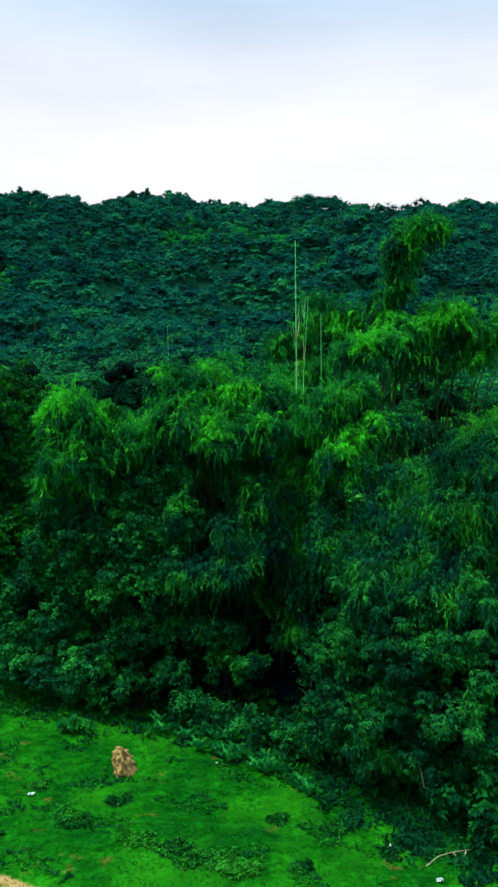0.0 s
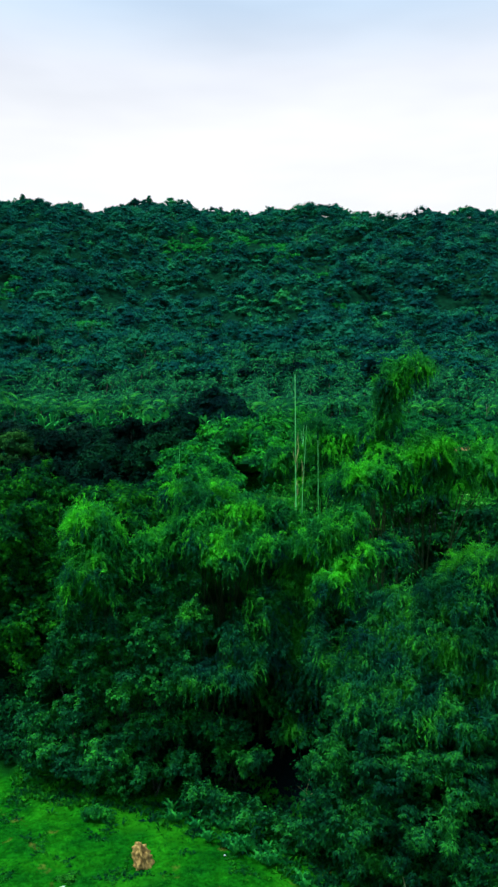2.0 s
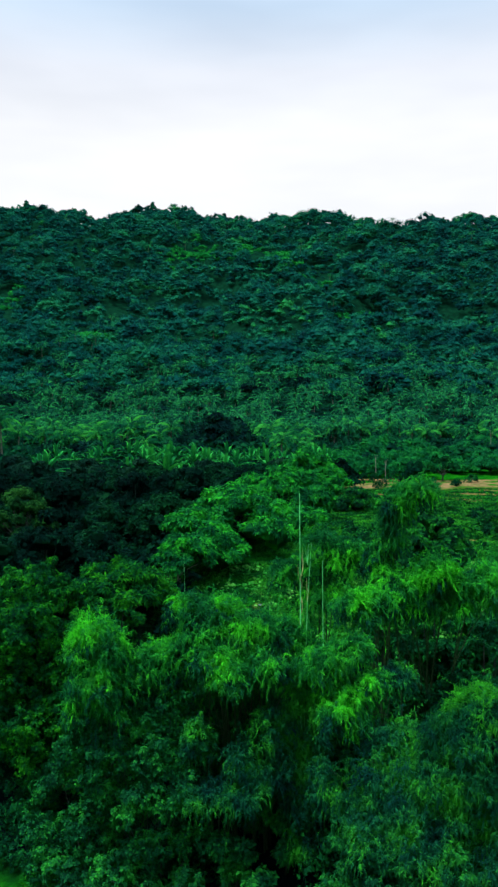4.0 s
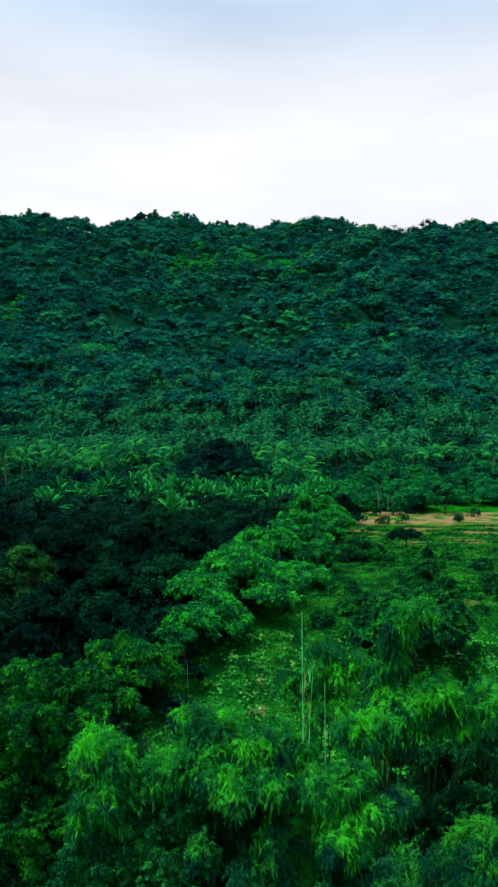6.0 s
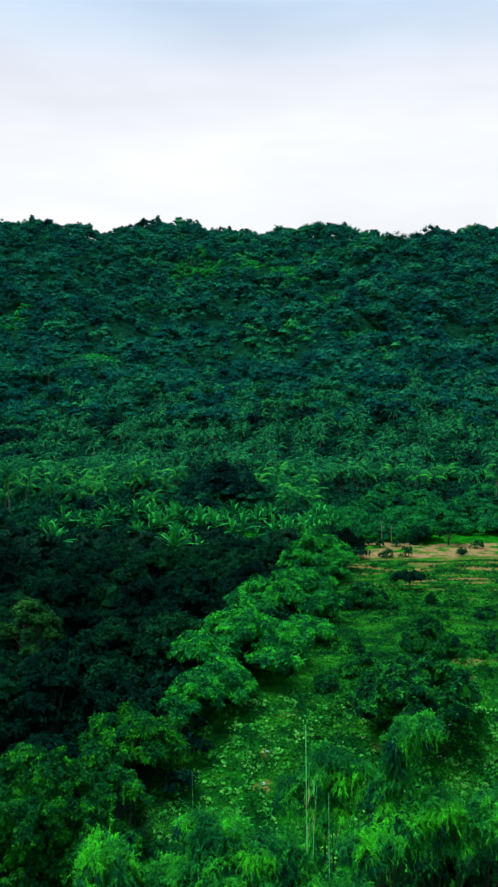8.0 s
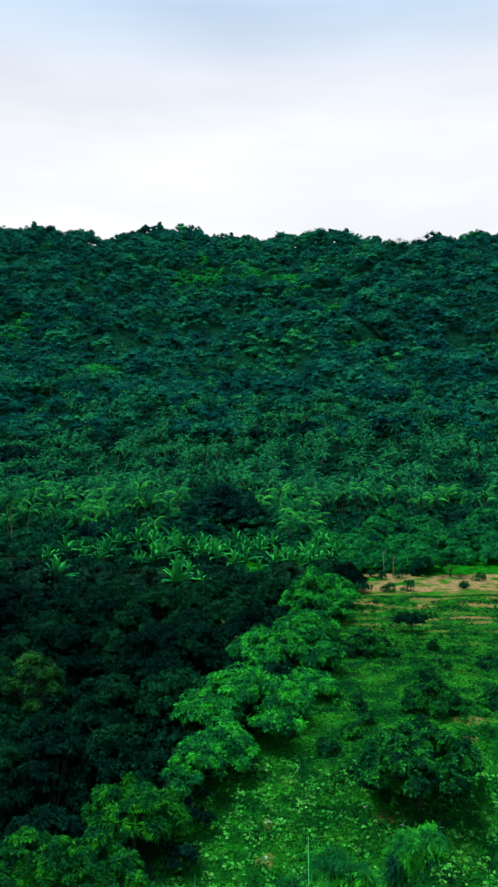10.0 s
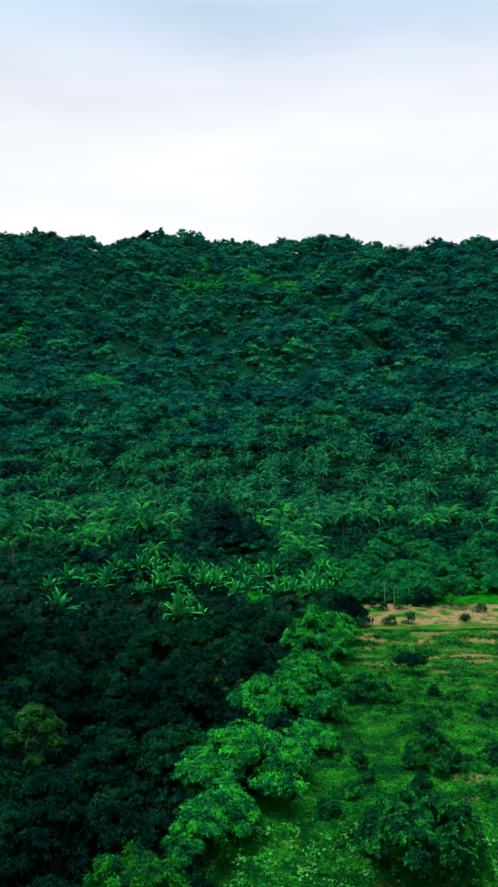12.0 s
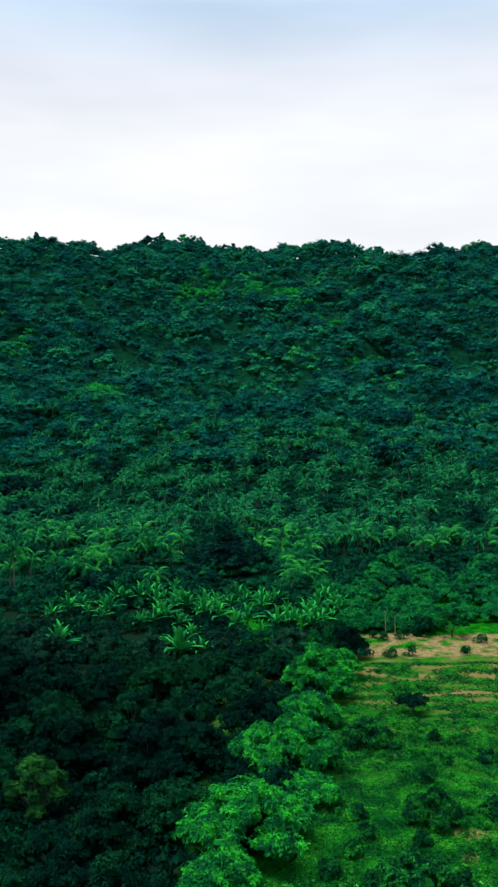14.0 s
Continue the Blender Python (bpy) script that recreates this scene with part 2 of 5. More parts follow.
def mesh_of(name, verts, faces_n, k):
    """A mesh of k-cornered faces whose corners follow one another in verts or in faces_n."""
    me = bpy.data.meshes.new(name)
    verts = np.asarray(verts, np.float32).reshape(-1, 3)
    idx = np.arange(len(verts), dtype=np.int32) if faces_n is None else np.asarray(faces_n, np.int32).ravel()
    me.vertices.add(len(verts))
    me.vertices.foreach_set("co", verts.ravel())
    me.loops.add(len(idx))
    me.loops.foreach_set("vertex_index", idx)
    me.polygons.add(len(idx) // k)
    me.polygons.foreach_set("loop_start", np.arange(0, len(idx), k, dtype=np.int32))
    me.update(calc_edges=True)
    me.validate()
    return me


def ground_material():
    m, n, l, b = shader("ground_turf", 1.0, 0.0)
    geo = n.new("ShaderNodeNewGeometry")
    pos = geo.outputs["Position"]
    sep = n.new("ShaderNodeSeparateXYZ")
    l.new(pos, sep.inputs[0])
    fine, mid, big = tex(n, l, 6.0, 6, pos), tex(n, l, 0.55, 4, pos), tex(n, l, 0.09, 3, pos)
    r1 = ramp(n, [(0.3, (0.001, 0.045, 0.004)), (0.5, (0.003, 0.085, 0.003)), (0.7, (0.008, 0.14, 0.004))])
    l.new(mid.outputs["Fac"], r1.inputs["Fac"])
    r2 = ramp(n, [(0.3, (0.55, 0.55, 0.55)), (0.7, (1.2, 1.2, 1.2))])
    l.new(fine.outputs["Fac"], r2.inputs["Fac"])
    r3 = ramp(n, [(0.35, (0.55, 0.6, 0.6)), (0.65, (1.25, 1.2, 1.1))])
    l.new(tex(n, l, 2.3, 5, pos).outputs["Fac"], r3.inputs["Fac"])
    col = mixc(n, l, 1.0, r1.outputs["Color"], r2.outputs["Color"], "MULTIPLY")
    col = mixc(n, l, 1.0, col, r3.outputs["Color"], "MULTIPLY")

    def span(sock, a, c, soft):
        """1 where a < sock < c."""
        out = None
        for edge, sign in ((a, 1), (c, -1)):
            mr = n.new("ShaderNodeMapRange")
            mr.interpolation_type = "SMOOTHSTEP"
            lo, hi = (edge - soft, edge + soft) if sign > 0 else (edge + soft, edge - soft)
            mr.inputs["From Min"].default_value, mr.inputs["From Max"].default_value = lo, hi
            l.new(sock, mr.inputs["Value"])
            out = mr.outputs["Result"] if out is None else math2("MULTIPLY", out, mr.outputs["Result"])
        return out

    def math2(op, p, q):
        mm = n.new("ShaderNodeMath")
        mm.operation = op
        for i, v in enumerate((p, q)):
            if isinstance(v, (int, float)):
                mm.inputs[i].default_value = v
            else:
                l.new(v, mm.inputs[i])
        return mm.outputs[0]

    def thresh(sock, a, c):
        mr = n.new("ShaderNodeMapRange")
        mr.inputs["From Min"].default_value, mr.inputs["From Max"].default_value = a, c
        l.new(sock, mr.inputs["Value"])
        return mr.outputs["Result"]

    sandc = ramp(n, [(0.3, (0.06, 0.05, 0.018)), (0.7, (0.20, 0.145, 0.06))])
    l.new(tex(n, l, 1.6, 6, pos).outputs["Fac"], sandc.inputs["Fac"])
    # ploughed strip at the far end of the field
    wob = math2("ADD", sep.outputs["Y"], math2("MULTIPLY", math2("SUBTRACT", tex(n, l, 0.25, 4, pos).outputs["Fac"], 0.5), 9.0))
    strip = math2("MULTIPLY", span(wob, 134.0, 147.5, 1.0), span(sep.outputs["X"], 15.0, 95.0, 1.5))
    strip = math2("MULTIPLY", strip, thresh(tex(n, l, 0.35, 5, pos).outputs["Fac"], 0.36, 0.52))
    fringe = math2("MULTIPLY", span(wob, 112.0, 132.0, 6.0), thresh(tex(n, l, 0.22, 5, pos).outputs["Fac"], 0.46, 0.60))
    fringe = math2("MULTIPLY", fringe, span(sep.outputs["X"], 13.0, 95.0, 1.5))
    # the field: dark between the crop, olive drifts, brown streaks that thicken towards the ploughed strip
    fld = math2("MULTIPLY", span(sep.outputs["Y"], 54.0, 132.0, 4.0), span(sep.outputs["X"], -12.0, 200.0, 2.0))
    stretch = n.new("ShaderNodeMapping")
    stretch.inputs["Scale"].default_value = (0.16, 1.0, 1.0)
    l.new(pos, stretch.inputs["Vector"])
    streak = tex(n, l, 0.75, 6, stretch.outputs["Vector"])
    clod = tex(n, l, 1.7, 5, pos)
    col = mixc(n, l, math2("MULTIPLY", fld, math2("MULTIPLY", thresh(clod.outputs["Fac"], 0.35, 0.6), 0.85)), col, (0.003, 0.045, 0.005))
    olive = math2("MULTIPLY", math2("MULTIPLY", thresh(tex(n, l, 0.11, 5, pos).outputs["Fac"], 0.44, 0.62), span(sep.outputs["Y"], 84.0, 132.0, 7.0)), 0.65)
    nearer = thresh(sep.outputs["Y"], 84.0, 128.0)
    dry = math2("MULTIPLY", math2("MULTIPLY", thresh(streak.outputs["Fac"], 0.48, 0.62), fld), math2("MULTIPLY", nearer, nearer))

    def spot(x, y, rx, ry):
        """A bare patch with a ragged edge."""
        mp = n.new("ShaderNodeMapping")
        mp.vector_type = "POINT"
        mp.inputs["Location"].default_value = (-x / rx, -y / ry, 0.0)
        mp.inputs["Scale"].default_value = (1 / rx, 1 / ry, 0.0)
        l.new(pos, mp.inputs["Vector"])
        ln = n.new("ShaderNodeVectorMath")
        ln.operation = "LENGTH"
        l.new(mp.outputs["Vector"], ln.inputs[0])
        return thresh(math2("ADD", ln.outputs["Value"], math2("MULTIPLY", math2("SUBTRACT", clod.outputs["Fac"], 0.5), 2.2)), 1.15, 0.6)

    bare = None
    for sp_ in ((19.9, 74.6, 2.5, 1.0), (18.0, 71.0, 0.8, 0.9), (9.6, 61.4, 1.2, 0.7), (13.8, 61.6, 1.0, 0.6), (0.2, 60.4, 0.6, 0.5), (0.0, 57.2, 0.7, 0.6), (2.0, 65.4, 0.9, 0.6), (14.6, 94.0, 1.4, 2.2), (17.2, 112.0, 1.8, 3.5), (24.0, 101.0, 3.0, 1.6)):
        bare = spot(*sp_) if bare is None else math2("MAXIMUM", bare, spot(*sp_))
    worn = math2("MULTIPLY", thresh(tex(n, l, 0.9, 3, pos).outputs["Fac"], 0.64, 0.74), span(sep.outputs["Y"], 5.0, 36.0, 2.0))
    worn = math2("MULTIPLY", worn, 0.35)
    sallow = math2("MULTIPLY", math2("MULTIPLY", thresh(tex(n, l, 0.28, 4, pos).outputs["Fac"], 0.48, 0.66), span(sep.outputs["Y"], 5.0, 40.0, 2.0)), 0.8)
    col = mixc(n, l, math2("MULTIPLY", sallow, 0.8), col, (0.009, 0.125, 0.003))
    # footpath across the near meadow
    path_d = math2("ADD", math2("MULTIPLY", sep.outputs["X"], 0.55), sep.outputs["Y"])
    foot = span(path_d, 19.75, 20.25, 0.12)
    col = mixc(n, l, strip, col, sandc.outputs["Color"])
    col = mixc(n, l, olive, col, (0.028, 0.085, 0.008))
    col = mixc(n, l, math2("MULTIPLY", dry, 0.62), col, (0.13, 0.10, 0.032))
    col = mixc(n, l, math2("MULTIPLY", bare, 0.55), col, (0.15, 0.115, 0.035))
    col = mixc(n, l, math2("MULTIPLY", fringe, 0.8), col, (0.12, 0.085, 0.03))
    col = mixc(n, l, worn, col, (0.16, 0.09, 0.03))
    col = mixc(n, l, foot, col, (0.24, 0.18, 0.06))
    # leaf litter on the steep bank, blackened to paint in the shade under the bamboo
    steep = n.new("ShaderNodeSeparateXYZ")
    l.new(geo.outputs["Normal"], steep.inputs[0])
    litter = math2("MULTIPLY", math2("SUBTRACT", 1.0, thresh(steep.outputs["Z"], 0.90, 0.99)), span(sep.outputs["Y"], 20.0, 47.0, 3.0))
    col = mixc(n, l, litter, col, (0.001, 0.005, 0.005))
    # shade beneath the gully trees painted into the ground colour
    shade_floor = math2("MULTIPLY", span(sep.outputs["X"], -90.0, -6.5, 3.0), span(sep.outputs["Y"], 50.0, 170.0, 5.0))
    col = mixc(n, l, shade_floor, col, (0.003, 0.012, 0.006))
    # forest floor under the woods, and on the added bank behind the camera
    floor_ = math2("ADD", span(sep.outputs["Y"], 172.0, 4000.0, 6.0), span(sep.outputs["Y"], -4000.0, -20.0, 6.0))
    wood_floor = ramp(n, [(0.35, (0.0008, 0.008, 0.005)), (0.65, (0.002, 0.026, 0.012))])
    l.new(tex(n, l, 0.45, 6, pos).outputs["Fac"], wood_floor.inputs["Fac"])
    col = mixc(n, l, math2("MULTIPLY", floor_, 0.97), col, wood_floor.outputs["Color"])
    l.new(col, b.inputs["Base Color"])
    bp = n.new("ShaderNodeBump")
    bp.inputs["Strength"].default_value, bp.inputs["Distance"].default_value = 0.6, 0.15
    l.new(fine.outputs["Fac"], bp.inputs["Height"])
    l.new(bp.outputs["Normal"], b.inputs["Normal"])
    return m


def build_ground():
    gx, gy = spaced(-3000, 3000, -32, 32, 0.6), spaced(-2500, 4000, 14, 60, 0.6, 1.06)
    X, Y = np.meshgrid(gx, gy)
    V = np.stack([X, Y, gz(X, Y)], -1).reshape(-1, 3)
    nx, ny = len(gx), len(gy)
    i = (np.arange(ny - 1)[:, None] * nx + np.arange(nx - 1)[None, :]).ravel()
    F = np.stack([i, i + 1, i + nx + 1, i + nx], -1)
    me = mesh_of("ground", V, F, 4)
    me.polygons.foreach_set("use_smooth", np.ones(len(F), bool))
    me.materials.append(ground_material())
    tagged(new("ground", me), "green meadow, steep bank, field shelf and forested hillside", "ground", kind="structure")


build_ground()


# ---------------------------------------------------------------- builders for plants
def unit(v):
    return v / np.maximum(np.linalg.norm(v, axis=-1, keepdims=True), 1e-9)


def kites(P, A, N, L, W, bend=0.15):
    """Pointed leaves: four corners each, from P along A, broad across A x N."""
    A = unit(A)
    S = unit(np.cross(A, N))
    N = np.cross(S, A)
    L, W = np.broadcast_to(L, P.shape[:1])[:, None], np.broadcast_to(W, P.shape[:1])[:, None]
    m = P + A * L * 0.42 + N * L * 0.05
    tip = P + A * L + np.array((0, 0, -1.0)) * L * bend
    return np.stack([P, m + S * W / 2, tip, m - S * W / 2], 1)


def blades(P, A, N, L, W, bend=0.15):
    """Narrow leaves: three corners each, broad at the foot and pointed."""
    k = kites(P, A, N, L, W, bend)
    return np.stack([P + (k[:, 1] - k[:, 3]) * 0.35, k[:, 2], P - (k[:, 1] - k[:, 3]) * 0.35 + (k[:, 1] - P) * 0.3], 1)


def tube(pts, radii, sides=6):
    """Quads of a tube along pts, as (n, 4, 3) corners."""
    pts, radii = np.asarray(pts, float), np.asarray(radii, float)
    d = unit(np.gradient(pts, axis=0))
    ref = np.array((0.31, 0.95, 0.05))
    a = unit(np.cross(d, ref))
    b = np.cross(d, a)
    ang = np.arange(sides) * 2 * np.pi / sides
    ring = pts[:, None] + radii[:, None, None] * (np.cos(ang)[None, :, None] * a[:, None] + np.sin(ang)[None, :, None] * b[:, None])
    nxt = np.roll(ring, -1, 1)
    return np.stack([ring[:-1], nxt[:-1], nxt[1:], ring[1:]], 2).reshape(-1, 4, 3)


def thing(name, base, label, category, group="", kind=""):
    ob = new(name)
    ob.location = base
    return tagged(ob, label, category, group, kind)


def part(name, quads, material, parent, label="", kind=""):
    """One mesh object of quads in the parent's own space."""
    me = mesh_of(name, quads, None, quads.shape[1])
    me.materials.append(material)
    ob = new(name, me)
    ob.parent = parent
    return tagged(ob, label, kind=kind)


def stuff(name, quads, material, label, category):
    me = mesh_of(name, quads, None, quads.shape[1])
    me.materials.append(material)
    return tagged(new(name, me), label, category, kind="stuff")


def shell(g, n, low=-0.5):
    """n directions on a sphere, none steeper down than low."""
    z = g.uniform(low, 1.0, n)
    a = g.uniform(0, 2 * np.pi, n)
    r = np.sqrt(1 - z * z)
    return np.stack([r * np.cos(a), r * np.sin(a), z], -1)


def sprays(g, c, r, n, k=11, leaf=0.28, wide=0.05, length=0.8, weep=1.0):
    """Bamboo sprays over a lobe: n twigs of k leaves each, spreading on top and hanging below."""
    u = shell(g, n, -0.75)
    P0 = np.asarray(c) + u * np.asarray(r) * g.uniform(0.45, 1.0, (n, 1)) ** 0.5
    d = unit(u * (0.8, 0.8, 0.6) + g.normal(0, 0.4, (n, 3)) + (0, 0, 0.3))
    t = np.linspace(0.1, 1.0, k)[None, :, None]
    ln = length * g.uniform(0.6, 1.3, (n, 1, 1))
    hang = weep * (0.26 + 0.60 * (1 - u[:, 2]))[:, None, None]
    P = P0[:, None] + d[:, None] * t * ln + np.array((0, 0, -1.0)) * (t * t) * ln * 0.8 * hang
    A = unit(d[:, None] * (1.1 - t) + np.array((0, 0, -1.2)) * hang * (t + 0.25) + g.normal(0, 0.55, (n, k, 3)))
    N = unit(np.broadcast_to(u[:, None], A.shape) * 0.6 + np.array((0, 0, 1.0)) + g.normal(0, 0.4, A.shape))
    s = g.uniform(0.7, 1.3, n * k)
    return blades(P.reshape(-1, 3), A.reshape(-1, 3), N.reshape(-1, 3), leaf * s, wide * s)


def rosettes(g, c, r, n, k=7, leaf=0.32, wide=0.11, droop=0.35, low=-0.45):
    """Broad-leaved shoots over a lobe: n shoots with k leaves spreading round each tip."""
    u = shell(g, n, low)
    P0 = np.asarray(c) + u * np.asarray(r) * g.uniform(0.5, 1.06, (n, 1)) ** 0.6
    out = unit(u + g.normal(0, 0.3, (n, 3)) + (0, 0, 0.35))
    side = unit(np.cross(out, g.normal(0, 1, (n, 3))))
    oth = np.cross(out, side)
    ph = (np.arange(k) * 2.4)[None, :] + g.uniform(0, 6.28, (n, 1))
    A = np.cos(ph)[..., None] * side[:, None] + np.sin(ph)[..., None] * oth[:, None] + out[:, None] * g.uniform(0.1, 0.9, (n, k, 1))
    A = unit(A + np.array((0, 0, -droop)))
    N = unit(out[:, None] + g.normal(0, 0.25, (n, k, 3)))
    P = P0[:, None] + A * leaf * 0.15
    s = g.uniform(0.7, 1.3, n * k)
    return kites(P.reshape(-1, 3), A.reshape(-1, 3), N.reshape(-1, 3), leaf * s, wide * s, 0.18)


def ball_quads():
    """Twenty-four faces of a rounded lump of reach 1."""
    out = []
    for ax in range(3):
        for sg in (-1.0, 1.0):
            for i in (-1.0, 0.0):
                for j in (-1.0, 0.0):
                    q = np.zeros((4, 3))
                    q[:, ax] = sg
                    q[:, (ax + 1) % 3] = (i, i + 1, i + 1, i)
                    q[:, (ax + 2) % 3] = (j, j, j + 1, j + 1)
                    out.append(q if sg > 0 else q[::-1])
    return unit(np.array(out))


LUMP = ball_quads()


def lumps(g, C, R, rough=0.16):
    """Dense leafy hearts of lobes: one uneven lump at each C of reach R."""
    C, R = np.asarray(C, float).reshape(-1, 1, 1, 3), np.asarray(R, float)
    R = R.reshape(-1, 1, 1, R.shape[-1] if R.ndim > 1 else 1)
    f, p = g.uniform(2.5, 5.0, (len(C), 1, 1, 3)), g.uniform(0, 6.28, (len(C), 1, 1, 3))
    k = 1 + rough * np.sin(LUMP[None] * f + p).sum(-1, keepdims=True)
    return (C + LUMP[None] * R * k).reshape(-1, 4, 3)


def triangles(q):
    return np.concatenate([q[:, (0, 1, 2)], q[:, (0, 2, 3)]])


def limb(a, b, r0, r1, sag=0.0, n=6, sides=6):
    t = np.linspace(0, 1, n)[:, None]
    p = np.asarray(a) * (1 - t) + np.asarray(b) * t
    p = p + np.array((0, 0, 1.0)) * sag * (t * (1 - t) * 4)
    return tube(p, np.linspace(r0, r1, n), sides)


def bamboo_clump(seed, base, lobes, label, density=56, material=None, leaf=0.23, weep=1.0, skirt=0.4):
    """A clump of arching culms; every lobe is one plume of sprays on its own culm. Lobes: x, y, z, reach, height."""
    g = np.random.default_rng(seed)
    bx, by = base
    bz = float(gz(bx, by))
    ob = thing("bamboo_clump", (bx, by, bz), label, "bamboo", "bamboo clumps on the bank")
    young, shaded = [], []
    for x, y, z, r, h in lobes:
        c = np.array((x - bx, y - by, z - bz))
        n = int(density * 0.6 * (r * r + 2 * r * h) / 3)
        shaded.append(triangles(lumps(g, c - (0, 0, 0.25 * h), (r * 0.34, r * 0.34, h * 0.4), 0.25)))
        shaded.append(sprays(g, c - (0, 0, 0.1 * h), (r * 0.62, r * 0.62, h * 0.6), n, 12, leaf, leaf * 0.32, 0.5, weep))
        # tufts at the ends of the side branches, the upper ones in the lit leaf colour
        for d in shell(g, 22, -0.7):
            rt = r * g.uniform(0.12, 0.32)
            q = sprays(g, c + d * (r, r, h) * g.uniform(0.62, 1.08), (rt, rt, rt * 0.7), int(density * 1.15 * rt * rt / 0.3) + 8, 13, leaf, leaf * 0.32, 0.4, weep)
            (young if d[2] > -0.15 else shaded).append(q)
        # long feathery branch ends arching out of the plume's top
        young.append(sprays(g, c + (0, 0, h * 0.55), (r * 0.45, r * 0.45, h * 0.35), int(9 * r * r) + 8, 26, leaf, leaf * 0.32, 1.3 * r, 0.75))
        # thin curtain hanging under the plume
        if skirt and not (abs(x - 0.2) < 2.2 and z < 9):
            q = sprays(g, c - (0, 0, h * 1.15), (r * 0.95, r * 0.95, h * 1.3), int(0.5 * skirt * density * r * h), 11, leaf, leaf * 0.24, 0.55, 1.9)
            shaded.append(q[q[:, 0, 2] + bz > gz(q[:, 0, 0] + bx, q[:, 0, 1] + by) + 0.25])
        foot = np.array((g.normal(0, 0.5), g.normal(0, 0.5), -0.15))
        t = np.linspace(0, 1, 9)[:, None]
        top = c + (0, 0, h * 0.7)
        line = foot + (top - foot) * np.concatenate([t ** 1.9, t ** 1.9, 1 - (1 - t) ** 1.6], 1)
        part("culm", tube(line, np.linspace(0.05, 0.012, 9), 6), M_CULM, ob)
    # two leaf materials paint the lit tops and shaded undersides of the plumes
    part("fresh_foliage", np.concatenate(young), material or M_BAMBOO, ob, "light green upper sprays, lit look put into the leaf colour")
    part("foliage", np.concatenate(shaded), material if material and material is not M_MIDBAMBOO else M_SHADEBAMBOO, ob)
    return ob


def crown_lobes(g, r, top, low, n, small=0.15, large=0.28):
    """Lobes of a broad crown in the tree's own space: reach r, from height low to top."""
    out = []
    for i in range(n):
        a = i * 2.4 + g.uniform(-0.4, 0.4)
        q = math.sqrt((i + 0.4) / n)
        s = r * g.uniform(small, large)
        zc = low + (top - low) * (1 - 0.66 * q * q) * g.uniform(0.62, 1.0) - s * 0.5
        out.append((q * (r - s) * math.cos(a), q * (r - s) * math.sin(a), zc, s, s * g.uniform(0.65, 0.9)))
    return out


def broadleaf(name, seed, x, y, r, top, label, material, category="tree", group="", low=None, n=11, shoots=95, leaf=0.34, wide=0.12, bark=None, flat=1.0, small=0.15, large=0.28, k=7):
    """A spreading tree: trunk that forks into limbs, and a crown of leafy lobes with gaps. top: height of the crown's top in the world."""
    g = np.random.default_rng(seed)
    z = float(gz(x, y))
    h = top - z
    low = h * 0.28 if low is None else low
    ob = thing(name, (x, y, z), label, category, group)
    wood, leaves = [], []
    fork = np.array((g.normal(0, 0.2), g.normal(0, 0.2), max(low * 0.75, 0.35)))
    wood.append(limb((0, 0, -0.2), fork, 0.05 * h ** 0.8, 0.04 * h ** 0.8, 0, 5, 8))
    for cx, cy, cz, s, sh in crown_lobes(g, r, h, low, n, small, large):
        wood.append(limb(fork, (cx, cy, cz), 0.022 * h ** 0.8, 0.012, 0.25, 5, 5))
        if r > 2.0:
            leaves.append(lumps(g, (cx, cy, cz - 0.15 * sh), (s * 0.66, s * 0.66, sh * flat * 0.6)))
        leaves.append(rosettes(g, (cx, cy, cz), (s, s, sh * flat), int(shoots * g.uniform(0.8, 1.2)), k, leaf, wide, low=-0.35))
    part("trunk", np.concatenate(wood), bark or M_BARK, ob)
    part("crown", np.concatenate(leaves), material, ob)
    return ob


def palm_frond(g, length=4.4, pairs=14, wide=0.40):
    """One feather leaf along +x, rising and then arching over, its leaflets hanging."""
    t = np.linspace(0.08, 1, pairs)
    x, z = length * t * (1 - 0.26 * t * t), length * (0.42 * t - 0.80 * t * t)
    P = np.stack([x, 0 * x, z], -1)
    q = []
    for sgn in (-1, 1):
        A = unit(np.stack([0.35 + 0 * t, sgn * (0.55 + 0 * t), -0.8 - 0.5 * t], -1) + g.normal(0, 0.10, (pairs, 3)))
        L = length * 0.19 * np.sin(np.pi * (0.12 + 0.80 * t)) + 0.12
        q.append(blades(P, A, np.tile((0.0, 0.0, 1.0), (pairs, 1)), L, wide, 0.2))
    rib = tube(P[::4], np.linspace(0.09, 0.03, len(P[::4])), 3)
    q += [rib[:, (0, 1, 2)], rib[:, (0, 2, 3)]]
    return np.concatenate(q)


def turned(q, rz, ry=0.0, at=(0, 0, 0), s=1.0):
    """Quads scaled, tipped about y, then turned about z and moved."""
    e = np.array(Matrix.Rotation(rz, 3, "Z") @ Matrix.Rotation(ry, 3, "Y"))
    return ((q.reshape(-1, 3) * s) @ e.T + np.asarray(at)).reshape(q.shape)


def palm_joined(g, frond, x, y, z, h, s):
    """A palm as joined faces in the world: trunk and crown."""
    lean = g.normal(0, 0.4, 2)
    top = np.array((x + lean[0], y + lean[1], z + h))
    wood = limb((x, y, z - 0.2), top, 0.2, 0.13, 0, 4, 5)
    out = []
    for i in range(13):
        out.append(turned(frond, i * 2.4 + g.uniform(-0.2, 0.2), -1.15 + 1.35 * (i / 12.0) + g.uniform(-0.1, 0.1), top, s * g.uniform(0.85, 1.1)))
    return wood, np.concatenate(out)


